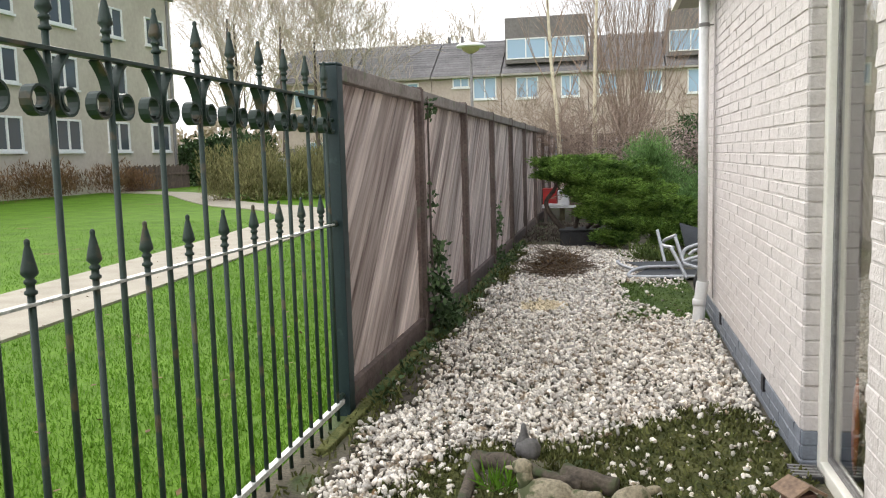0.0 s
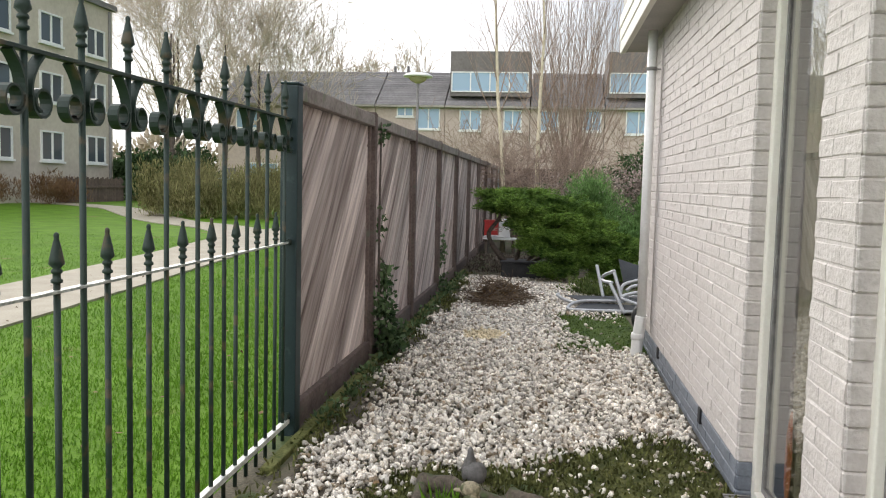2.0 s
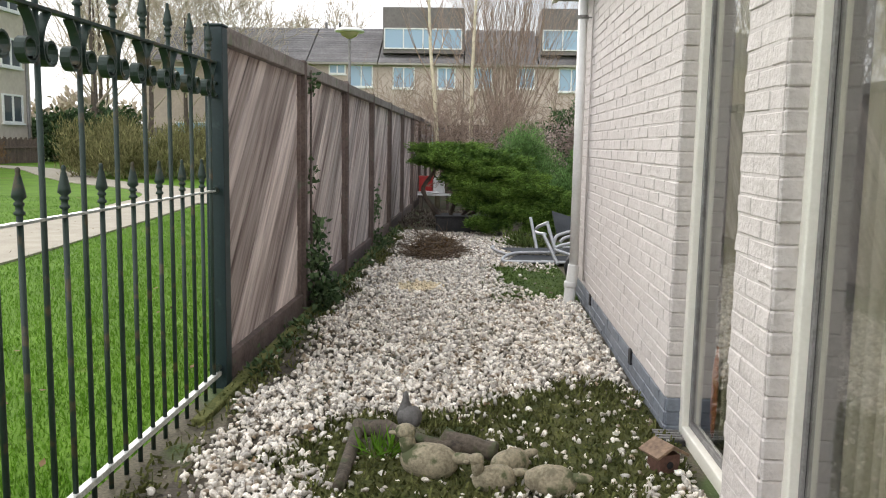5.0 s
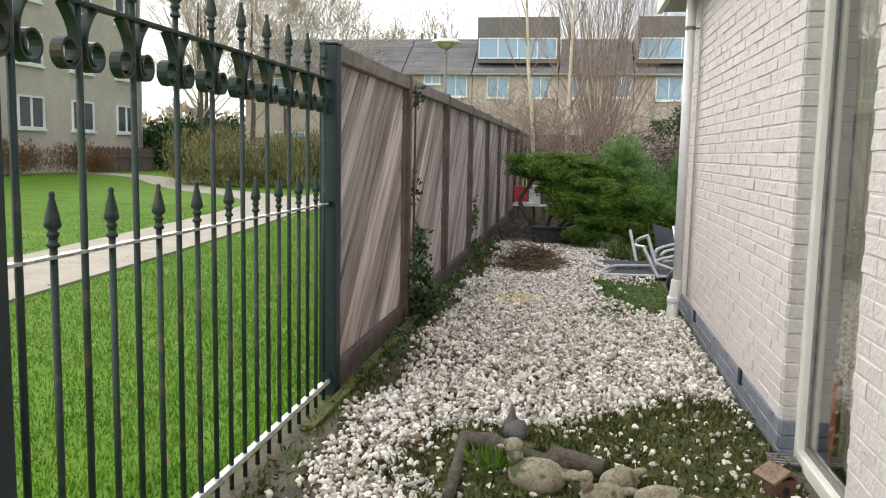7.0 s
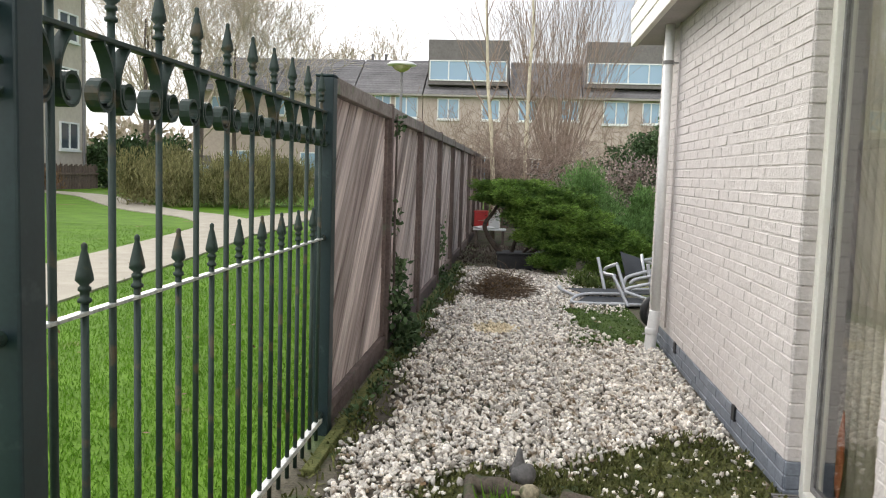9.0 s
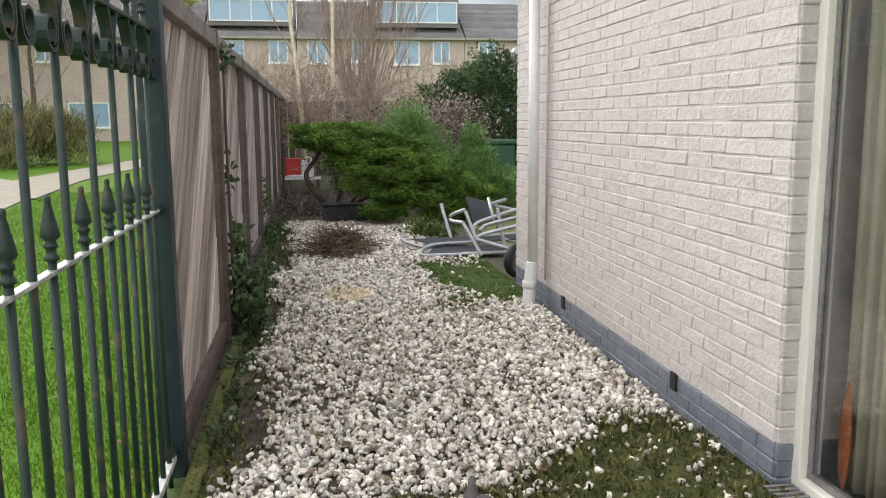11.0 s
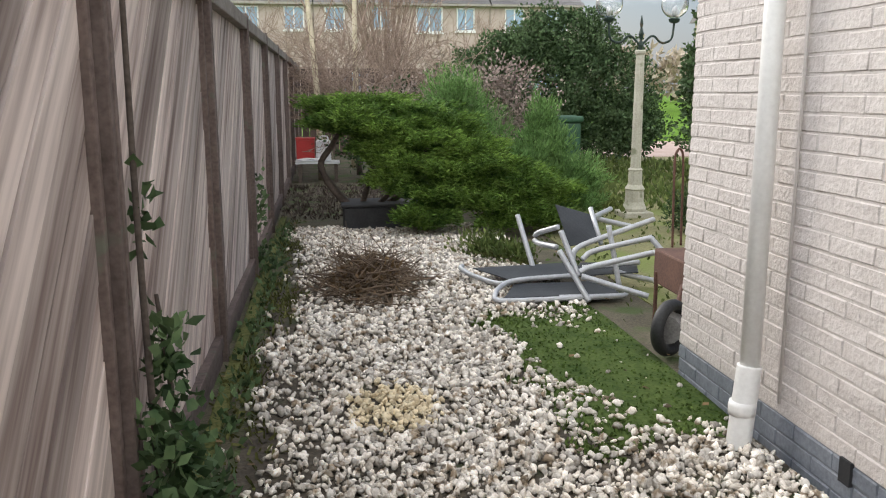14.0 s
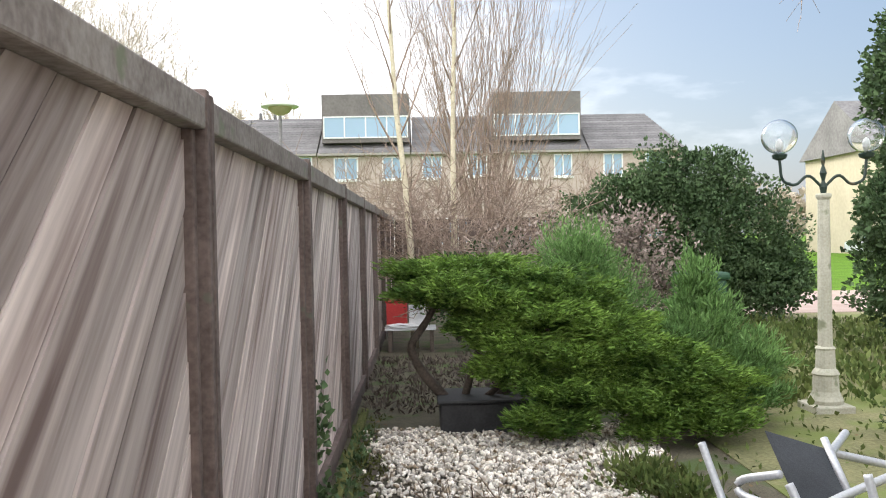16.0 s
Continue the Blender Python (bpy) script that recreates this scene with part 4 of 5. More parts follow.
shrub("dark_undershrub", "dark evergreen shrub under the birches", [((1.4, 11.9, 0.7), (0.9, 0.5, 0.75)), ((2.4, 12.2, 0.6), (0.9, 0.5, 0.7))], 7000, 0.06, 0.035, "hedge", shell=0.6)
shrub("ivy_hedge", "large dark green ivy-covered hedge at the garden end", [((4.5, 14.8, 1.45), (1.5, 0.9, 1.3)), ((5.6, 15.0, 1.25), (1.2, 0.9, 1.35)), ((3.6, 15.0, 1.25), (1.0, 0.8, 1.15)), ((4.9, 15, 2.3), (1.1, 0.8, 0.6)), ((5.1, 14.6, 0.6), (1.8, 0.8, 0.75)), ((6.2, 14.8, 0.7), (0.7, 0.7, 0.8)), ((4.0, 14.6, 2.0), (0.6, 0.5, 0.4))], 60000, 0.06, 0.045, "ivy", stems=(((4.5, 15, 0), (4.5, 15, 1), (4.6, 15, 2)),), category="hedge", shell=0.4)
shrub("ivy_tree", "tall tree trunk wrapped thickly in dark ivy", [((5.95, 10.4, 0.9), (0.75, 0.6, 0.95)), ((6.05, 10.4, 2.0), (0.72, 0.6, 1.0)), ((6.1, 10.4, 3.3), (0.75, 0.6, 1.0)), ((6.25, 10.4, 4.6), (0.7, 0.6, 1.1)), ((5.5, 10.3, 1.5), (0.35, 0.4, 0.5)), ((5.55, 10.3, 2.9), (0.3, 0.35, 0.5))], 40000, 0.06, 0.045, "ivy", stems=(((6.05, 10.4, -0.05), (6.05, 10.4, 3), (6.15, 10.4, 6)),), category="tree", shell=0.45)
shrub("low_yew", "small clipped dark green evergreen by the stone lamp", [((3.95, 7.0, 0.18), (0.34, 0.3, 0.24)), ((4.2, 7.1, 0.15), (0.3, 0.25, 0.2))], 4500, 0.05, 0.014, "hedge", shell=0.5)
shrub("weed_clump", "small green leafy weeds beside the folded chairs", [((1.78, 6.15, 0.08), (0.32, 0.4, 0.13)), ((1.95, 5.9, 0.06), (0.25, 0.3, 0.10))], 650, 0.06, 0.024, "groundcover", shell=0.9, up=0.9)
shrub("fence_ivy", "straggling ivy climbing the wooden fence post", [((0.13, 2.05, 0.10), (0.16, 0.36, 0.16)), ((0.11, 1.95, 0.34), (0.11, 0.24, 0.20)), ((0.09, 2.08, 0.55), (0.07, 0.15, 0.16)), ((0.06, 2.0, 0.95), (0.03, 0.03, 0.14)), ((0.05, 2.02, 1.66), (0.05, 0.09, 0.10))], 760, 0.046, 0.036, "ivy", stems=(((0.06, 2.0, 0), (0.05, 1.98, 0.9), (0.05, 2.0, 1.75)), ((0.08, 2.1, 0), (0.07, 2.2, 0.4), (0.03, 2.25, 0.7))), category="ivy", shell=0.95)
shrub("fence_ivy", "thin ivy strand climbing a fence post", [((0.06, 5.75, 0.5), (0.05, 0.06, 0.4)), ((0.06, 5.75, 0.1), (0.1, 0.2, 0.15))], 160, 0.05, 0.035, "ivy", category="ivy", shell=0.9)
strip = [((0.14, y, 0.02), (0.10, 0.35, 0.07 + 0.03 * math.sin(y * 3))) for y in [0.3 + 0.5 * i for i in range(15)]]
tagged(leaves("fence_weeds", strip, 900, 0.04, 0.024, M["ivy"], None, shell=0.9, up=0.6, low=-0.02), "thin weeds and ivy along the foot of the fence", "weeds", kind="stuff")
cover = [((x, y, 0.0), (0.75, 0.75, 0.09 + 0.05 * ((i * 7) % 3))) for i, (x, y) in enumerate([(3.6 + 0.9 * a + 0.2 * (b % 2), 8.6 + 0.85 * b) for a in range(7) for b in range(7)])]
tagged(leaves("ground_cover", cover, 15000, 0.08, 0.05, M["groundcover"], None, shell=0.8, up=0.9, low=-0.02), "low green and yellowed ground cover of the back garden", "ground cover", kind="stuff")
low = [((2.6 + 0.8 * a, 4.2 + 0.8 * b, -0.01), (0.6, 0.6, 0.05)) for a in range(5) for b in range(6)]
tagged(leaves("garden_weeds", low, 1700, 0.045, 0.026, M["groundcover"], None, shell=0.9, up=0.5, low=-0.02), "low yellow-green weeds and moss of the back garden", "weeds", kind="stuff")
litter = [((0.2 + 0.4 * a, 8.6 + 0.6 * b, -0.01), (0.4, 0.5, 0.05)) for a in range(4) for b in range(5)]
tagged(leaves("bark_litter", litter, 4200, 0.06, 0.02, M["bark"], None, shell=0.9, up=0.4, low=-0.02), "dark bark chips and litter under the shrubs", "bark chips", kind="stuff")

# brush pile
pile = thing("brush_pile", "heap of brown cut twigs lying on the gravel", "brushwood")
segs = []
for i in range(430):
    a, r = gen.uniform(0, 6.283), gen.uniform(0, 1) ** 0.6
    p = np.array([0.80 + 0.29 * r * math.cos(a), 5.10 + 0.52 * r * math.sin(a), 0.015 + 0.25 * (1 - r * r) * gen.random()])
    d = np.array([gen.normal(), gen.normal() * 0.7, gen.normal() * 0.32 + 0.05])
    branches(p, d, gen.uniform(0.10, 0.32), gen.uniform(0.003, 0.009), 1 if i % 2 == 0 else 0, 0.5, gen, segs, -0.05, 0.6, 3)
segs = [s for s in segs if min(s[0][2], s[1][2]) > 0.0]
leaves("dry_leaf_clump", [((0.80, 5.12, 0.08), (0.26, 0.42, 0.13)), ((0.72, 5.0, 0.05), (0.22, 0.3, 0.10))], 900, 0.05, 0.022, M["dead_leaf"], pile, shell=0.9, low=0.0)["label"] = "dry brown leaves caught in the twigs"
tagged(segs_mesh("brushwood", segs, M["brush"], pile, 4, 0.0015), kind="stuff")


def bare_tree(name, label, at, trunk_h, r, limbs, limb_len, depth, spread, seed, material, trunk_material, upward=0.12, kids=3, thin=0.004, start=0.3, lean=(0, 0), category="tree", tilt=0.5, shrink=0.66):
    g = np.random.default_rng(seed)
    ob = thing(name, label, category)
    pts = [(at[0] + lean[0] * t + 0.04 * g.normal() * trunk_h * 0.12, at[1] + lean[1] * t, at[2] + trunk_h * t) for t in np.linspace(0, 1, 7)]
    pts[0] = at
    part("trunk", tube(pts, r, 8, None, True, r * 0.25), M[trunk_material], ob, smooth=True)
    segs = []
    for k in range(limbs):
        t = start + (1 - start) * (k + g.random()) / limbs
        i = min(5, int(t * 6))
        q = np.array(pts[i]) + (np.array(pts[i + 1]) - np.array(pts[i])) * (t * 6 - i)
        a = k * 2.4 + g.random()
        d = np.array([math.cos(a) * tilt, math.sin(a) * tilt, 1 - tilt * 0.6])
        branches(q, d, limb_len * (1.15 - 0.6 * t) * g.uniform(0.8, 1.15), r * 0.42 * (1.1 - 0.7 * t), depth, spread, g, segs, upward, shrink, kids)
    segs_mesh("crown", segs, M[material], ob, 3, thin)
    return ob


bare_tree("birch_tree", "slender bare birch with pale yellowish bark", (0.45, 12.3, -0.02), 6.2, 0.052, 14, 1.7, 2, 0.42, 11, "twig", "birch", lean=(-0.35, 0.2), thin=0.003, tilt=0.45)
bare_tree("birch_tree", "slender bare birch with pale yellowish bark", (1.0, 14.2, -0.02), 7.0, 0.055, 14, 1.8, 2, 0.42, 12, "twig", "birch", lean=(0.1, 0.2), thin=0.003, tilt=0.45)
bare_tree("bare_shrub", "low bare brown shrub with wide spreading twigs", (1.05, 13.0, -0.02), 1.25, 0.05, 44, 1.6, 3, 0.5, 13, "twig", "bark", upward=0.04, thin=0.005, tilt=0.85, start=0.35, category="shrub")
# a dense stand of upright shoots behind the garden
clump = thing("upright_tree", "broad bare tree with many upright thin brown shoots", "tree")
segs = []
g2 = np.random.default_rng(21)
part("trunk", tube([(2.0, 20, -0.05), (2.05, 20, 0.8), (2.0, 20, 1.6)], 0.16, 8, None, True, 0.12), M["bark"], clump, smooth=True)
for i in range(120):
    a, rr = g2.uniform(0, 6.283), g2.uniform(0, 1) ** 0.5
    branches((2.0 + 0.25 * rr * math.cos(a), 20 + 0.25 * rr * math.sin(a), 1.0 + 0.5 * g2.random()), (math.cos(a) * rr * 0.48, math.sin(a) * rr * 0.48, 1), g2.uniform(3.6, 6.3), 0.013, 1, 0.22, g2, segs, 0.06, 0.5, 4)
segs_mesh("crown", segs, M["twig"], clump, 3, 0.0038)
bare_tree("hedge_tree", "brown bare twiggy bush along the garden end", (-0.6, 20, -0.06), 1.6, 0.07, 16, 2.0, 3, 0.5, 31, "twig", "bark", upward=0.05, thin=0.006, tilt=0.75, start=0.2, category="shrub")
bare_tree("hedge_tree", "brown bare twiggy bush along the garden end", (4.6, 22, -0.06), 1.8, 0.07, 16, 2.0, 3, 0.5, 32, "twig", "bark", upward=0.05, thin=0.006, tilt=0.75, start=0.2, category="shrub")
bare_tree("weeping_tree", "bare tree with fine drooping twigs", (6.9, 11.6, -0.02), 6.2, 0.12, 14, 2.8, 3, 0.5, 33, "twig", "bark", upward=-0.10, thin=0.003, tilt=0.8, start=0.7)

# stone lamp with two globes
lx, ly = 3.73, 8.06
lamp = thing("garden_lamp", "stone garden lamp post with two clear globes", "garden lamp")
part("base", box((lx - 0.16, ly - 0.16, -0.02), (lx + 0.16, ly + 0.16, 0.05), 0.012), M["stone"], lamp)
part("plinth", lathe([(0.125, 0), (0.13, 0.03), (0.115, 0.06), (0.10, 0.10), (0.095, 0.22), (0.105, 0.235), (0.09, 0.26), (0.075, 0.28), (0.07, 0.42), (0.078, 0.435), (0.065, 0.45)], (lx, ly, 0.05), 12), M["stone"], lamp)
part("column", lathe([(0.055, 0), (0.053, 0.2), (0.047, 0.9), (0.043, 1.15), (0.058, 1.17), (0.06, 1.19), (0.05, 1.2)], (lx, ly, 0.50), 12), M["stone"], lamp)
part("finial", lathe([(0.02, 0), (0.03, 0.05), (0.012, 0.1), (0.028, 0.16), (0.01, 0.22), (0.018, 0.26), (0.004, 0.34)], (lx, ly, 1.70), 10), M["iron"], lamp, "dark iron finial")
for s in (-1, 1):
    part("arm", tube(bent([(lx, ly, 1.74), (lx + s * 0.12, ly, 1.86), (lx + s * 0.22, ly, 1.76), (lx + s * 0.33, ly, 1.80), (lx + s * 0.345, ly, 1.97)]), 0.012, 8), M["iron"], lamp, "curled dark iron arm", smooth=True)
    cup = part("cup", lathe([(0.02, 0), (0.05, 0.015), (0.06, 0.04), (0.05, 0.05)], (lx + s * 0.345, ly, 1.965), 12), M["iron"], lamp)
    bm = blob((lx + s * 0.345, ly, 2.15), (0.135, 0.135, 0.135), None, 4, 0.0)
    g = part("globe", bm, M["globe"], lamp, "clear glass globe", smooth=True)
    sol = g.modifiers.new("solid", 'SOLIDIFY')
    sol.thickness = 0.004
    part("bulb", blob((lx + s * 0.345, ly, 2.08), (0.03, 0.03, 0.055), None, 2, 0.0), M["white_plastic"], lamp, smooth=True)

# planter, bin, things at the garden end
pl = thing("planter_box", "low dark rectangular planter under the juniper", "planter")
part("body", box((0.68, 7.52, -0.012), (1.42, 8.0, 0.22), 0.015), M["planter"], pl)
part("rim", box((0.66, 7.50, 0.221), (1.44, 8.02, 0.245), 0.008), M["planter"], pl)
gb = thing("wheelie_bin", "green plastic wheelie bin behind the shrubs", "wheelie bin")
part("body", box((3.55, 11.0, 0.02), (4.05, 11.5, 0.86), 0.03), M["bin"], gb)
part("lid", box((3.52, 10.97, 0.862), (4.08, 11.53, 0.95), 0.03), M["bin"], gb)
bench = thing("low_bench", "low white slatted bench at the fence end", "bench")
for k in range(4):
    part("slat", box((0.08, 11.9 + 0.11 * k, 0.26), (0.72, 11.99 + 0.11 * k, 0.285), 0.004), M["white_plastic"], bench)
for x in (0.12, 0.64):
    part("leg", box((x, 11.92, -0.02), (x + 0.05, 12.28, 0.258), 0.004), M["bark"], bench)
crate = thing("red_crate", "red plastic crate standing on the low bench", "crate")
bm = box((0.10, 12.0, 0.287), (0.36, 12.3, 0.60), 0.012)
part("body", bm, M["red"], crate)
part("rim", box((0.09, 11.99, 0.60), (0.37, 12.31, 0.63), 0.008), M["red"], crate)
can = thing("white_canister", "white plastic canister on the low bench", "canister")
part("body", box((0.38, 11.98, 0.287), (0.60, 12.15, 0.60), 0.03), M["white_plastic"], can)
part("handle", tube(bent([(0.44, 12.06, 0.60), (0.45, 12.06, 0.65), (0.55, 12.06, 0.65), (0.56, 12.06, 0.60)]), 0.012, 8), M["white_plastic"], can)
sheet = thing("white_bag", "crumpled white plastic bag on the low bench", "bag")
part("bag", blob((0.30, 11.94, 0.315), (0.20, 0.06, 0.03), None, 3, 0.5, 3.0), M["white_plastic"], sheet)

# garden ornaments near the house corner
mound = thing("moss_mound", "low mossy mound of soil under the stone dove", "moss mound")
part("mound", blob((1.04, -0.72, -0.005), (0.27, 0.17, 0.055), None, 3, 0.5, 2.0), M["soil"], mound, smooth=True)
leaves("moss_cover", [((1.04, -0.72, 0.0), (0.29, 0.19, 0.065))], 5200, 0.026, 0.009, M["moss"], mound, shell=0.25, up=0.7, low=-0.005)


def rotten_log(pts, r, seed):
    ob = thing("rotten_log", "short weathered grey-brown log lying in the bed", "log", "rotten logs")
    bm = tube(bent(pts), r, 9, None, True, r * 0.7)
    for v in bm.verts:
        v.co += Vector((0.3, 0.3, 1)) * 0.018 * noise.noise(v.co * 22 + Vector((seed, 0, 0)))
    part("log", bm, M["log"], ob, smooth=True)


rotten_log(((0.80, -0.66, 0.03), (0.81, -0.90, 0.035), (0.82, -1.28, 0.03)), 0.032, 1)
rotten_log(((0.82, -0.72, 0.05), (1.0, -0.82, 0.06), (1.25, -0.92, 0.04)), 0.038, 2)
rotten_log(((1.18, -0.85, 0.045), (1.27, -0.90, 0.05), (1.38, -0.93, 0.045)), 0.05, 3)
tuft = thing("grass_tuft", "small tuft of bright green grass by the logs", "grass tuft")
leaves("foliage", [((0.93, -0.95, 0.02), (0.09, 0.05, 0.03))], 70, 0.09, 0.009, M["blade"], tuft, out=0.5, up=0.9, shell=0.9)
cone = thing("dove_ornament", "grey stone dove ornament with raised tail", "ornament")
bm = blob((1.02, -0.68, 0.085), (0.055, 0.05, 0.05), None, 3, 0.15)
lathe([(0.042, 0), (0.028, 0.03), (0.015, 0.06), (0.011, 0.09), (0.004, 0.10)], (1.0, -0.67, 0.095), 10, bm)
part("body", bm, M["dove"], cone, smooth=True)


def duck(at, turn, s, head=True):
    ob = thing("duck_ornament", "mossy cream stone duck ornament in the bed", "ornament", "duck ornaments")
    mtx = Matrix.Translation(at) @ Matrix.Rotation(radians(turn), 4, 'Z') @ Matrix.Scale(s, 4)
    bm = blob((0, 0, 0.075), (0.12, 0.07, 0.075), None, 3, 0.08)
    blob((0.13, 0, 0.10), (0.06, 0.03, 0.022), bm, 2, 0.05)
    if head:
        tube([(-0.08, 0, 0.10), (-0.095, 0, 0.15), (-0.095, 0, 0.18)], 0.035, 10, bm, True, 0.03)
        blob((-0.10, 0, 0.185), (0.043, 0.034, 0.034), bm, 2, 0.05)
        blob((-0.15, 0, 0.175), (0.022, 0.014, 0.008), bm, 2, 0.0)
    bm.transform(mtx)
    part("body", bm, M["ornament"], ob, smooth=True)


duck((1.13, -1.10, -0.01), -12, 0.95)
duck((1.43, -1.06, -0.01), 40, 0.75, False)
duck((1.37, -1.20, -0.01), 15, 0.7)
duck((1.57, -1.22, -0.01), -8, 0.8, False)
nest = thing("bird_house", "small wooden bird house with a pitched roof on the ground", "bird house")
mtx = Matrix.Translation((2.02, -0.97, -0.012)) @ Matrix.Rotation(radians(25), 4, 'Z') @ Matrix.Scale(0.82, 4)
part("body", box((-0.055, -0.05, 0), (0.055, 0.05, 0.11), 0.004, None, mtx), M["rust"], nest)
for s in (-1, 1):
    part("roof", box((-0.005, -0.075, -0.008), (0.10, 0.075, 0.006), 0.003, None, mtx @ Matrix.Translation((0, 0, 0.155)) @ Matrix.Rotation(radians(28 if s > 0 else 152), 4, 'Y')), M["nest_wood"], nest)
part("entrance", tube([(0, -0.052, 0.062), (0, -0.045, 0.062)], 0.018, 12), M["dark_hole"], nest, "round dark entrance hole").data.transform(mtx)
tray = thing("drain_grate", "small dark drain grate at the house corner", "drain")
part("frame", box((2.06, -0.66, -0.02), (2.18, -0.52, 0.012), 0.003), M["black"], tray)
for k in range(4):
    part("slat", box((2.065, -0.65 + 0.032 * k, 0.012), (2.175, -0.636 + 0.032 * k, 0.02)), M["grey_stone"], tray)


# ---- folded garden chairs beside the house ----
def sheet_between(a, b, c, d, sag=0.0, thick=0.006):
    """A taut fabric sheet between four corners, a to b and d to c."""
    bm = bmesh.new()
    a, b, c, d = (Vector(p) for p in (a, b, c, d))
    n = 6
    nor = (b - a).cross(d - a).normalized()
    grid = [[bm.verts.new(a.lerp(b, i / n).lerp(d.lerp(c, i / n), j / n) - nor * sag * math.sin(math.pi * j / n) * math.sin(math.pi * i / n)) for j in range(n + 1)] for i in range(n + 1)]
    for i in range(n):
        for j in range(n):
            bm.faces.new((grid[i][j], grid[i + 1][j], grid[i + 1][j + 1], grid[i][j + 1]))
    geo = bmesh.ops.extrude_face_region(bm, geom=bm.faces[:])
    bmesh.ops.translate(bm, verts=[v for v in geo["geom"] if isinstance(v, bmesh.types.BMVert)], vec=nor * thick)
    bmesh.ops.recalc_face_normals(bm, faces=bm.faces[:])
    return bm


R = 0.0165
lounger = thing("folding_lounger", "folded aluminium garden lounger with black mesh lying flat", "garden lounger", "folded garden chairs")
part("frame_tube", tube(bent([(1.95, 4.62, 0.03), (2.36, 4.60, 0.03), (2.40, 4.66, 0.03)]), R, 10), M["alu"], lounger, smooth=True)
part("frame_tube", tube(bent([(2.36, 4.60, 0.03), (1.58, 4.57, 0.03), (1.53, 4.60, 0.04), (1.58, 4.74, 0.07), (1.70, 4.88, 0.09), (2.15, 4.95, 0.09)]), R, 10), M["alu"], lounger, smooth=True)
part("frame_tube", tube(bent([(1.70, 4.90, 0.065), (1.62, 4.98, 0.045), (1.49, 5.20, 0.06), (1.43, 5.30, 0.09), (1.46, 5.36, 0.09)]), R, 10), M["alu"], lounger, smooth=True)
part("fabric", sheet_between((1.60, 4.62, 0.035), (2.34, 4.62, 0.035), (2.34, 4.90, 0.055), (1.72, 4.87, 0.06), 0.01), M["mesh_fabric"], lounger, "black mesh seat")
part("fabric", sheet_between((1.72, 4.93, 0.07), (2.30, 4.97, 0.08), (2.25, 5.35, 0.09), (1.52, 5.28, 0.085), 0.01), M["mesh_fabric"], lounger, "black mesh back")
chair = thing("garden_chair", "tipped aluminium garden chair with a black mesh back", "garden chair", "folded garden chairs")
for pts in (((1.98, 4.75, 0.30), (2.12, 4.55, 0.015)), ((2.03, 4.90, 0.40), (2.11, 4.75, 0.13)), ((1.88, 5.50, 0.42), (1.95, 5.30, 0.08)),
            ((2.04, 5.00, 0.41), (1.93, 5.18, 0.34), (1.92, 5.16, 0.28), (2.01, 4.92, 0.29)), ((2.09, 4.62, 0.16), (2.46, 4.45, 0.06)),
            ((2.10, 4.70, 0.17), (2.16, 4.70, 0.20), (2.54, 4.60, 0.30))):
    part("tube", tube(bent(pts), R * 1.1, 10), M["alu"], chair, smooth=True)
part("backrest", sheet_between((2.10, 5.30, 0.52), (2.32, 5.20, 0.46), (2.32, 5.00, 0.31), (2.15, 5.10, 0.26), 0.01), M["mesh_fabric"], chair, "black mesh back panel")
part("backrest_tube", tube([(2.325, 5.21, 0.50), (2.335, 4.99, 0.29)], R, 10), M["alu"], chair, smooth=True)
chair2 = thing("garden_chair", "folded aluminium garden chair lying on its side", "garden chair", "folded garden chairs")
for pts in (((2.10, 4.86, 0.20), (2.12, 4.90, 0.27), (2.20, 4.95, 0.30), (2.74, 5.10, 0.43)), ((2.16, 4.84, 0.22), (2.22, 4.86, 0.27), (2.61, 4.80, 0.36)),
            ((2.35, 4.90, 0.43), (2.40, 4.80, 0.05)), ((2.40, 4.93, 0.12), (2.50, 4.90, 0.09), (2.72, 4.90, 0.04)), ((2.38, 5.28, 0.42), (2.66, 5.30, 0.35)),
            ((2.35, 5.2, 0.44), (2.57, 5.5, 0.45)), ((2.54, 4.60, 0.30), (2.62, 4.55, 0.30), (2.68, 4.45, 0.06)), ((2.60, 4.8, 0.36), (2.68, 4.72, 0.25)), ((2.20, 4.95, 0.14), (2.60, 4.98, 0.16))):
    part("tube", tube(bent(pts), R * 1.1, 10), M["alu"], chair2, smooth=True)
part("seat", sheet_between((2.18, 4.92, 0.09), (2.56, 4.88, 0.11), (2.62, 5.10, 0.14), (2.25, 5.18, 0.12), 0.01), M["mesh_fabric"], chair2, "black mesh seat")

# wheelbarrow behind the house corner
barrow = thing("hand_cart", "old cart with a black rubber wheel behind the house corner", "hand cart")
bm = bmesh.new()
ring = []
for i in range(24):
    a = 2 * math.pi * i / 24
    ring.append([bm.verts.new((2.20 + 0.035 * math.sin(2 * math.pi * k / 8), 3.52 + (0.115 + 0.03 * math.cos(2 * math.pi * k / 8)) * math.cos(a), 0.14 + (0.115 + 0.03 * math.cos(2 * math.pi * k / 8)) * math.sin(a))) for k in range(8)])
for i in range(24):
    p, q = ring[i], ring[(i + 1) % 24]
    for k in range(8):
        bm.faces.new((p[k], q[k], q[(k + 1) % 8], p[(k + 1) % 8]))
bmesh.ops.recalc_face_normals(bm, faces=bm.faces[:])
bm.transform(Matrix.Translation((2.20, 3.52, 0)) @ Matrix.Rotation(radians(-55), 4, 'Z') @ Matrix.Translation((-2.20, -3.52, 0)))
wheel = part("tyre", bm, M["black"], barrow, "black rubber tyre", smooth=True)
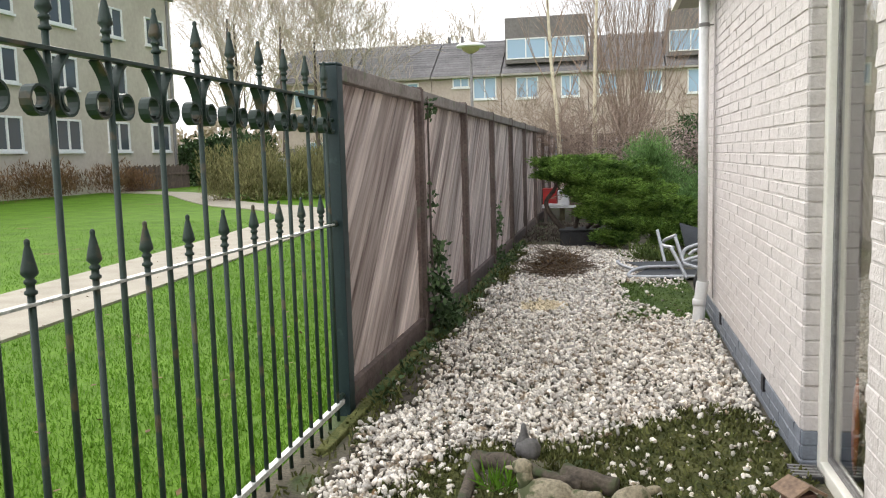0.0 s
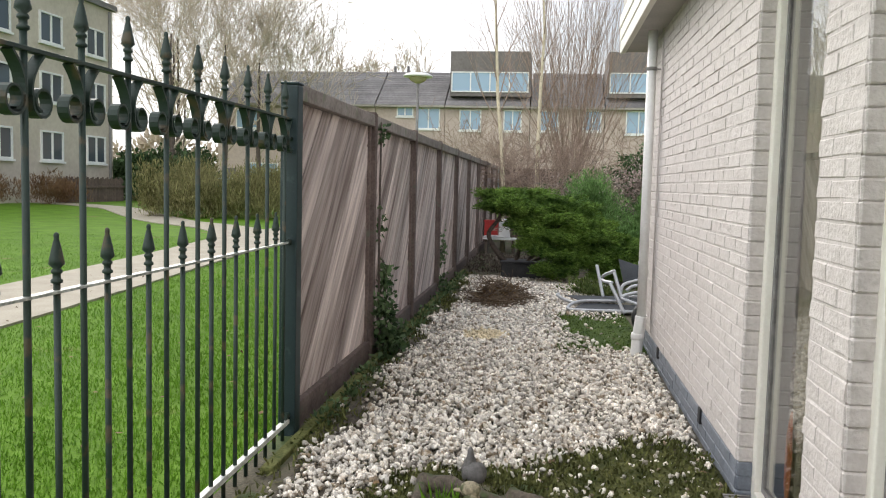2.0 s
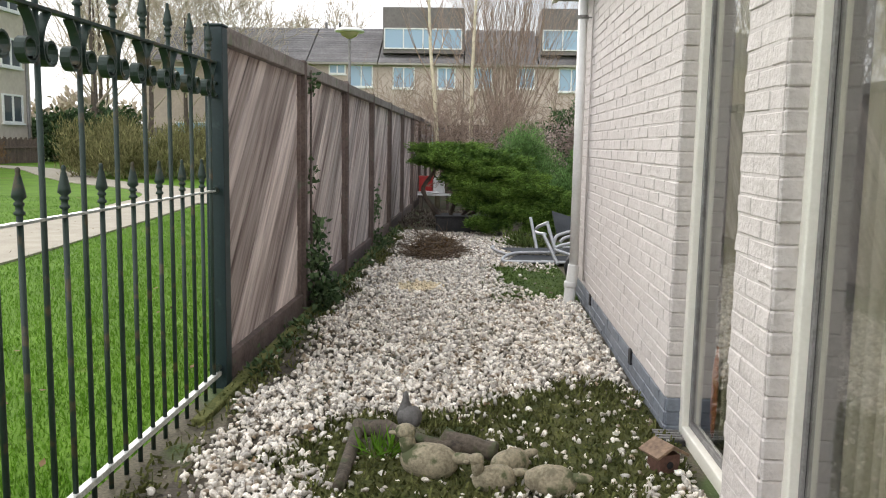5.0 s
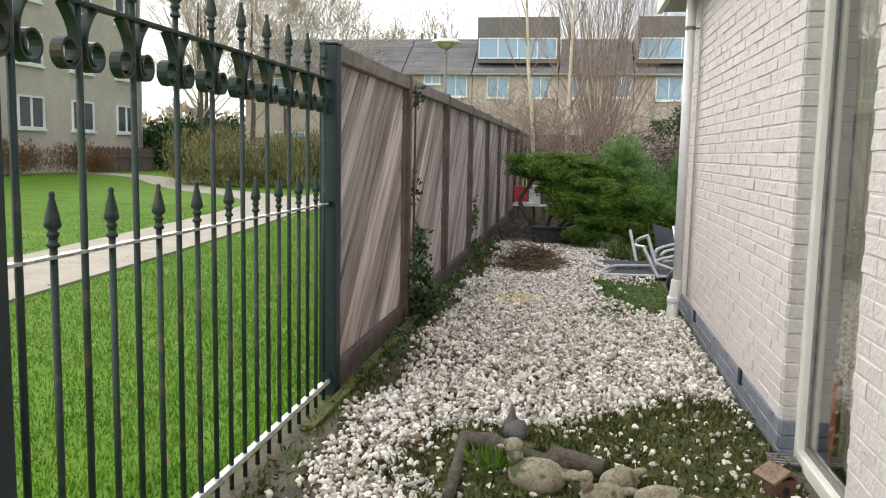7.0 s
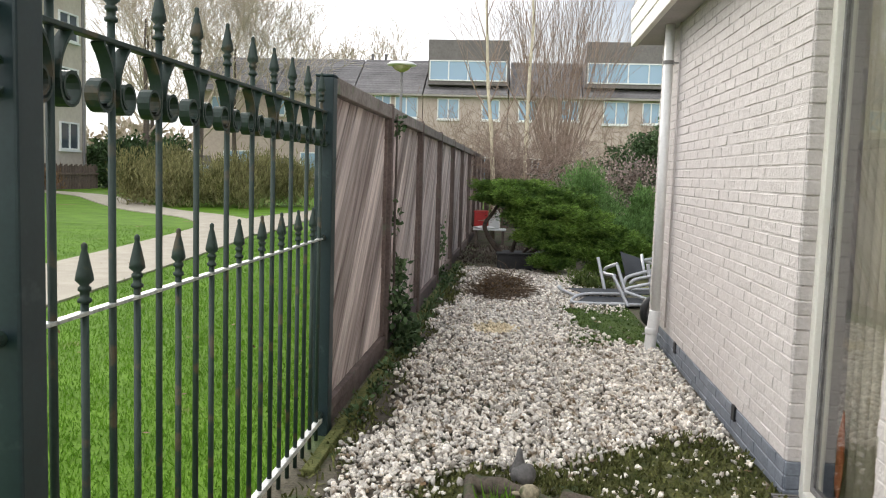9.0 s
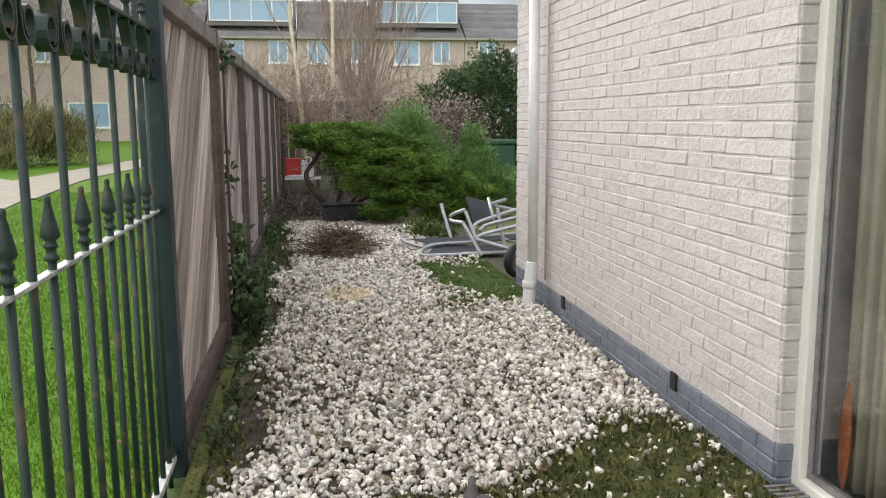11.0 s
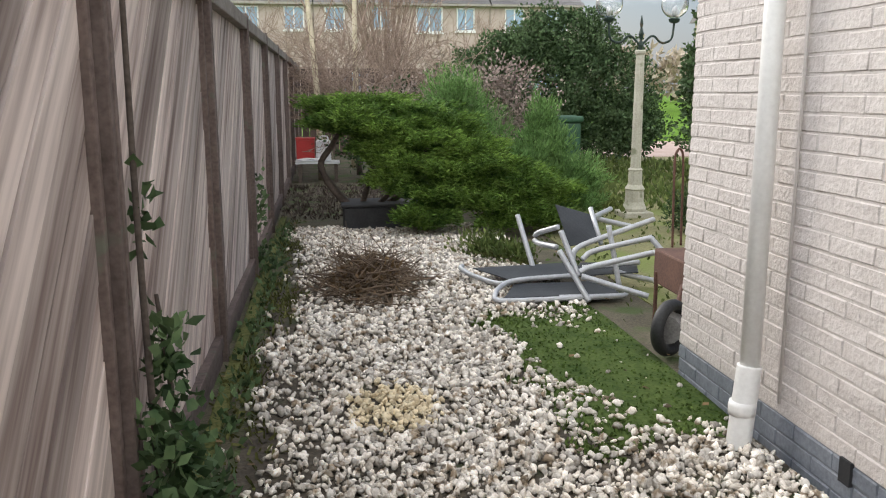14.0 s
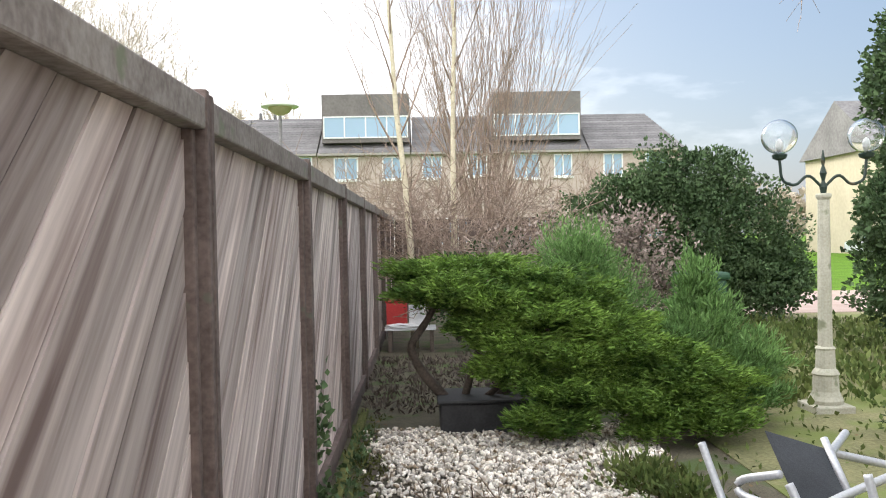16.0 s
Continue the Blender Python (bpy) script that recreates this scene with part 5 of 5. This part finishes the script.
part("hub", tube([(2.17, 3.48, 0.14), (2.23, 3.56, 0.14)], 0.07, 12), M["grey_stone"], wheel)
part("box", box((2.40, 3.80, 0.20), (2.78, 4.25, 0.40), 0.012), M["rust"], barrow, "rust-brown cart box")
for y in (3.8, 4.2):
    part("leg", tube([(2.40, y, -0.01), (2.40, y, 0.27)], 0.012, 8), M["rust"], barrow)
part("handle", tube(bent([(2.40, 4.0, 0.45), (2.40, 4.02, 0.8), (2.41, 4.05, 0.95), (2.44, 4.06, 0.99), (2.47, 4.07, 0.95), (2.47, 4.05, 0.45)]), 0.007, 8), M["rust"], barrow, smooth=True)
part("axle", tube([(2.22, 3.54, 0.14), (2.38, 3.8, 0.28)], 0.014, 8), M["rust"], barrow)


# ---- street, houses and trees beyond ----
def window_far(parent, plane, a0, a1, z0, z1, c, depth=0.08, bars=1, sill=True, name="window", glazing="far_glass"):
    """A framed window on a facade: plane 'y' faces -y at y = c, plane 'x' faces +x at x = c."""
    def bx(u0, u1, w0, w1, d0, d1, bm=None):
        if plane == 'y':
            return box((u0, c - d1, w0), (u1, c - d0, w1), 0, bm)
        return box((c + d0, u0, w0), (c + d1, u1, w1), 0, bm)
    f = 0.09
    bm = bx(a0, a1, z1 - f, z1, 0.0, depth)
    bx(a0, a1, z0, z0 + f, 0.0, depth, bm)
    bx(a0, a0 + f, z0 + f, z1 - f, 0.0, depth, bm)
    bx(a1 - f, a1, z0 + f, z1 - f, 0.0, depth, bm)
    for k in range(bars):
        u = a0 + (a1 - a0) * (k + 1) / (bars + 1)
        bx(u - 0.045, u + 0.045, z0 + f, z1 - f, 0.0, depth, bm)
    w = part(name, bm, M["far_white"], parent)
    part("pane", bx(a0 + f, a1 - f, z0 + f, z1 - f, 0.004, 0.02), M[glazing], w, "glass reflecting the sky")
    if sill:
        part("sill", bx(a0 - 0.08, a1 + 0.08, z0 - 0.1, z0 - 0.004, 0.0, depth + 0.06), M["far_white"], w)
    return w


HY, EAVE, RIDGE, DEPTH = 60.0, 7.45, 10.5, 5.0


def terrace_house(x0, x1, dormer, wins, lower, gable):
    ob = thing("terraced_house", "beige brick terraced house with a dark tiled roof", "house", "terraced houses")
    part("wall", box((x0, HY, -0.3), (x1, HY + 2 * DEPTH, EAVE)), M["beige_brick"], ob)
    bm = bmesh.new()
    a = [bm.verts.new(p) for p in ((x0 + 0.02, HY - 0.35, EAVE - 0.15), (x0 + 0.02, HY + DEPTH, RIDGE), (x0 + 0.02, HY + 2 * DEPTH + 0.35, EAVE - 0.15))]
    b = [bm.verts.new(p) for p in ((x1 - 0.02, HY - 0.35, EAVE - 0.15), (x1 - 0.02 - gable, HY + DEPTH, RIDGE), (x1 - 0.02, HY + 2 * DEPTH + 0.35, EAVE - 0.15))]
    bm.faces.new((a[0], b[0], b[1], a[1]))
    bm.faces.new((a[1], b[1], b[2], a[2]))
    bm.faces.new((a[0], a[1], a[2]))
    bm.faces.new((b[0], b[2], b[1]))
    bm.faces.new((a[0], a[2], b[2], b[0]))
    bmesh.ops.recalc_face_normals(bm, faces=bm.faces[:])
    roof = part("roof", bm, M["roof_tile"], ob)
    slope = math.hypot(DEPTH + 0.35, RIDGE - EAVE + 0.15)
    ang = math.atan2(RIDGE - EAVE + 0.15, DEPTH + 0.35)
    for k in range(15):
        t0 = k / 15
        m = Matrix.Translation((0, HY - 0.35, EAVE - 0.13)) @ Matrix.Rotation(ang, 4, 'X') @ Matrix.Translation((0, t0 * slope, 0))
        part("tile_course", box((x0 + 0.03, 0, 0.0), (x1 - 0.03 - gable * t0, slope / 15 - 0.03, 0.07), 0, None, m), M["roof_tile"], roof)
    part("gutter", box((x0 + 0.02, HY - 0.5, EAVE - 0.25), (x1 - 0.02, HY - 0.352, EAVE - 0.10)), M["gutter"], ob)
    if dormer:
        d0, d1 = dormer
        dm = part("dormer", box((d0, HY + 0.15, 8.15), (d1, HY + DEPTH - 0.1, 11.55)), M["dormer_dark"], ob, "dark clad box dormer")
        window_far(dm, 'y', d0 + 0.1, d1 - 0.1, 8.45, 10.0, HY + 0.15, 0.08, 3, False)
    for w in wins:
        window_far(ob, 'y', w[0], w[1], w[2], w[3], HY)
    for w in lower:
        window_far(ob, 'y', w[0], w[1], 0.9, 2.7, HY)
    part("front_door", box((x0 + 0.5, HY - 0.06, -0.1), (x0 + 1.5, HY - 0.002, 2.2)), M["dormer_dark"], ob)
    return ob


terrace_house(-25.0, -18.6, None, ((-23.5, -21.6, 5.4, 6.9),), ((-22.5, -20.0),), 0)
terrace_house(-18.55, -12.2, None, ((-18.2, -16.9, 5.5, 7.0), (-15.0, -13.2, 5.5, 7.0)), ((-16.3, -13.5),), 0)
terrace_house(-12.15, -6.75, None, ((-10.5, -9.2, 6.5, 7.25), (-8.9, -7.1, 5.55, 7.2)), ((-10, -7.6),), 0)
terrace_house(-6.70, -0.2, (-6.4, -0.25), ((-5.6, -3.9, 5.5, 7.1), (-2.2, -0.8, 5.5, 7.1)), ((-4, -1.4),), 0)
terrace_house(-0.15, 5.4, None, ((0.6, 2.0, 5.5, 7.1), (3.8, 5.2, 5.6, 7.15)), ((1.8, 4.4),), 0)
terrace_house(5.45, 12.3, (5.6, 11.9), ((7.0, 8.9, 5.4, 7.15), (9.9, 11.2, 5.5, 7.1)), ((8.0, 10.8),), 0)
terrace_house(12.35, 19.2, None, ((13.4, 14.8, 5.5, 7.1), (16.4, 18.0, 5.5, 7.1)), ((15.0, 17.6),), 1.5)
for x in (-11.6, -10.5):
    c = thing("chimney_pipe", "thin roof vent pipe on the ridge", "vent pipe", "roof pipes")
    part("pipe", tube([(x, HY + DEPTH, RIDGE - 0.1), (x, HY + DEPTH, RIDGE + 0.55)], 0.12, 8), M["roof_tile"], c)

# apartment block beside the lawn
AX = -23.5
block = thing("apartment_block", "beige brick three-storey apartment block with white windows", "apartment block")
part("wall", box((AX - 10, 6, -0.3), (AX, 41.0, 10.6)), M["block_brick"], block)
part("roof", box((AX - 10.2, 5.8, 10.602), (AX + 0.2, 41.2, 10.9)), M["roof_tile"], block)
part("drain_pipe", tube([(AX + 0.06, 40.6, 0), (AX + 0.06, 40.6, 10.5)], 0.08, 8), M["grey_stone"], block)
for row in range(3):
    for k in range(8):
        y = 9.5 + 4.1 * k
        window_far(block, 'x', y, y + 1.9, 1.7 + 2.9 * row + 0.3, 3.5 + 2.9 * row, AX, 0.09, 1, glazing="dim_glass")

# yellow house seen beyond the garden
yh = thing("yellow_house", "pale yellow brick house with a dark roof", "house")
part("wall", box((26.0, 47, -0.3), (34.0, 56, 6.0)), M["yellow_brick"], yh)
bm = bmesh.new()
vs = [bm.verts.new(p) for p in ((25.7, 46.7, 5.9), (34.3, 46.7, 5.9), (34.3, 56.3, 5.9), (25.7, 56.3, 5.9), (25.7, 51.5, 9.2), (34.3, 51.5, 9.2))]
for f in ((0, 1, 5, 4), (2, 3, 4, 5), (0, 4, 3), (1, 2, 5), (0, 3, 2, 1)):
    bm.faces.new([vs[i] for i in f])
part("roof", bm, M["roof_tile"], yh)
for x in (26.8, 29.1, 31.5):
    window_far(yh, 'y', x, x + 1.4, 3.6, 5.0, 47)
    window_far(yh, 'y', x, x + 1.4, 0.8, 2.3, 47)


def car(at, turn, material, label):
    ob = thing("parked_car", label, "car", "parked cars")
    ob.matrix_basis = pose(*at, 0, 0, turn)
    part("body", box((-2.1, -0.85, 0.25), (2.1, 0.85, 0.85), 0.15), M[material], ob)
    bm = box((-1.2, -0.75, 0.86), (1.1, 0.75, 1.42), 0.12)
    for v in bm.verts:
        if v.co.z > 1.2:
            v.co.x *= 0.75
            v.co.y *= 0.88
    part("cabin", bm, M["far_glass"], ob, "dark glazed cabin")
    part("roof", box((-0.85, -0.62, 1.421), (0.75, 0.62, 1.47), 0.02), M[material], ob)
    for x in (-1.3, 1.3):
        for y in (-0.86, 0.86):
            w = part("wheel", tube([(x, y - 0.1, 0.31), (x, y + 0.1, 0.31)], 0.31, 16), M["black"], ob)
            part("rim", tube([(x, y - 0.115 if y < 0 else y + 0.101, 0.31), (x, y - 0.101 if y < 0 else y + 0.115, 0.31)], 0.19, 12), M["alu"], w)


car((24.5, 43.5, -0.06), 10, "car_paint", "silver parked car before the yellow house")
car((-21.2, 45, -0.06), 8, "far_white", "white parked car beyond the olive shrubs")
car((-18.2, 45.6, -0.06), 8, "far_white", "white parked car beyond the olive shrubs")

# street lamp
sl = thing("street_lamp", "grey street lamp with a flat saucer head", "street lamp")
part("pole", tube([(-2.86, 22.0, -0.06), (-2.86, 22.0, 4.45)], 0.06, 10, None, True, 0.04), M["grey_stone"], sl, smooth=True)
part("head", lathe([(0.06, 0), (0.24, 0.09), (0.28, 0.16), (0.30, 0.2)], (-2.86, 22, 4.45), 16), M["lamp_bowl"], sl, "yellowish translucent bowl", smooth=True)
part("cap", lathe([(0.46, 0), (0.47, 0.03), (0.36, 0.10), (0.1, 0.13)], (-2.86, 22, 4.652), 16), M["pipe"], sl, smooth=True)

# shrubs of the park
pads = []
g3 = np.random.default_rng(5)
for i in range(70):
    a, r = g3.uniform(0, 6.283), g3.uniform(0, 1) ** 0.5
    pads.append(((-10.0 + 3.2 * r * math.cos(a), 25.2 + 2.9 * r * math.sin(a), 0.30 + 1.05 * g3.random()), (0.75, 0.75, 0.70 + 0.30 * g3.random())))
shrub("olive_shrubs", "wide olive-green thicket on the lawn", pads, 46000, 0.20, 0.03, "olive", out=0.3, up=1.2, shell=0.7, low=-0.1)
shrub("evergreen_bush", "large dark evergreen bush beside the block", [((-21.6, 41.5, 1.3), (2.0, 1.6, 1.7)), ((-20.2, 42, 1.2), (1.5, 1.4, 1.6)), ((-22.9, 42, 1.2), (1.5, 1.2, 1.5))], 9000, 0.22, 0.16, "hedge", shell=0.4, low=-0.1)
shrub("dark_hedge", "clipped dark hedge behind the bare trees", [((-22.0, 48, 1.5), (1.9, 1.2, 1.9)), ((-24.2, 48.5, 1.2), (1.6, 1.2, 1.4))], 7000, 0.25, 0.18, "hedge", category="hedge", shell=0.4, low=-0.1)
for x, y, s in ((-21.6, 31.5, 1.0), (-22.2, 27, 1.1), (-21.9, 22, 1.1)):
    shrub("russet_shrub", "reddish-brown winter shrub before the block", [((x, y, 0.6 * s), (1.1 * s, 2.0 * s, 0.85 * s)), ((x + 0.2, y + 1.5, 0.5 * s), (0.9, 1.3, 0.75))], 3200, 0.2, 0.035, "russet", out=0.3, up=1.0, shell=0.7, low=-0.1)
pf = thing("picket_fence", "dark wooden picket fence before the apartment block", "fence")
for k in range(40):
    part("picket", box((-22.3, 33.5 + 0.16 * k, -0.06), (-22.26, 33.62 + 0.16 * k, 1.15 + 0.05 * (k % 3))), M["back_wood"], pf)
part("rail", box((-22.26, 33.5, 0.7), (-22.2, 39.9, 0.8)), M["back_wood"], pf)

# bare trees of the park
for i, (x, y, h, s) in enumerate(((-25.5, 53, 15, 41), (-20.8, 51, 14, 42), (-17.0, 55, 11.5, 43), (-27.0, 57, 16, 44), (-22.8, 47, 14, 46), (-20.5, 57, 14, 47))):
    bare_tree("park_tree", "tall bare winter tree with a broad twiggy crown", (x, y, -0.06), h * 0.75, 0.22, 12, h * 0.5, 4, 0.4, s, "hazy_twig", "bark", upward=0.08, kids=3, thin=0.013, start=0.25, tilt=0.55, shrink=0.7)
for i, (x, y, h) in enumerate(((-30, 80, 13), (-22, 84, 13), (-15, 86, 13.5), (-36, 78, 12))):
    bare_tree("distant_tree", "distant bare tree behind the houses", (x, y, -0.06), h * 0.8, 0.25, 9, h * 0.5, 3, 0.42, 60 + i, "hazy_twig", "bark", upward=0.08, kids=4, thin=0.03, start=0.25, tilt=0.6, shrink=0.7)
bs_pads = [((x, 96 + 2 * math.sin(x), 3.0 + 1.2 * math.sin(x * 0.6)), (5, 3, 3.2)) for x in range(-70, 71, 7)]
tagged(leaves("distant_woods", bs_pads, 14000, 1.0, 0.5, M["hazy_twig"], None, shell=0.5, low=-0.1), "hazy brown strip of distant bare woods", "woods", kind="stuff")


# ---- bricks, nearest first ----
def brick_mesh(name, lx, ly, lz, material, seed):
    bm = box((-lx / 2, -ly / 2, -lz / 2), (lx / 2, ly / 2, lz / 2), 0.0)
    bmesh.ops.bevel(bm, geom=bm.edges[:], offset=0.0045, segments=1, affect='EDGES')
    r = random.Random(seed)
    for v in bm.verts:
        v.co += Vector((r.uniform(-1, 1), r.uniform(-1, 1), r.uniform(-1, 1))) * 0.0020
    me = bpy.data.meshes.new(name)
    bm.to_mesh(me)
    bm.free()
    me.materials.append(M[material])
    return me


def lay(parent, y0, y1, z0, z1, material, near):
    """Running bond on the west face; bricks with y below near are pieces of their own, the rest one joined part."""
    full = [brick_mesh("brick", 0.05, BRICK, 0.0575, material, s) for s in range(10)]
    rest_v, rest_f, count = [], [], 0
    rows = int(round((z1 - z0) / COURSE))
    r = random.Random(rows)
    for i in range(rows):
        z = z0 + COURSE * (i + 0.5)
        y = y0 - (0.111 if i % 2 else 0.0)
        while y < y1 - 0.01:
            a, b = max(y, y0), min(y + BRICK, y1)
            if b - a > 0.03:
                me = full[r.randrange(10)]
                x = WALL_X + 0.025 + r.uniform(-0.0010, 0.0018)
                s = (b - a) / BRICK
                if (a + b) / 2 < near and count < 300 and z < 2.3:
                    ob = new("brick", me)
                    ob.parent = parent
                    ob.location, ob.scale = (x, (a + b) / 2, z), (1, s, 1)
                    ob.rotation_euler = (r.uniform(-0.004, 0.004), 0, r.uniform(-0.006, 0.006))
                    count += 1
                else:
                    k = len(rest_v)
                    rest_v += [(v.co.x + x, v.co.y * s + (a + b) / 2, v.co.z + z) for v in me.vertices]
                    rest_f += [[k + j for j in p.vertices] for p in me.polygons]
            y += BRICK + JOINT
    if rest_v:
        me = bpy.data.meshes.new("brickwork")
        me.from_pydata(rest_v, [], rest_f)
        me.materials.append(M[material])
        ob = new("brickwork", me)
        ob.parent = parent
        tagged(ob, kind="stuff")


def lay_end(parent, y, z0, z1, material, x0, x1):
    """The header face of a wall's end, looking along the wall."""
    me = brick_mesh("brick", x1 - x0, 0.03, 0.0600, material, 9)
    for i in range(int(round((z1 - z0) / COURSE))):
        ob = new("brick", me)
        ob.parent = parent
        ob.location = ((x0 + x1) / 2, y + 0.012 + 0.002 * (i % 3), z0 + COURSE * (i + 0.5))


lay(wall_west, CORNER_Y, WALL_END, PLINTH_TOP, 2.62, "white_brick", 1.4)
lay(plinth_west, CORNER_Y, WALL_END, PLINTH_TOP - 4 * COURSE, PLINTH_TOP, "plinth", 9)
lay(pier, -1.71, -1.36, PLINTH_TOP - 4 * COURSE, 2.62, "white_brick", 0)
lay_end(wall_west, CORNER_Y - 0.012, PLINTH_TOP, 2.62, "white_brick", WALL_X + 0.004, WALL_X + 0.10)
lay_end(plinth_west, CORNER_Y - 0.012, PLINTH_TOP - 4 * COURSE, PLINTH_TOP, "plinth", WALL_X + 0.004, WALL_X + 0.10)
lay_end(pier, -1.722, PLINTH_TOP - 4 * COURSE, 2.62, "white_brick", WALL_X + 0.004, WALL_X + 0.10)
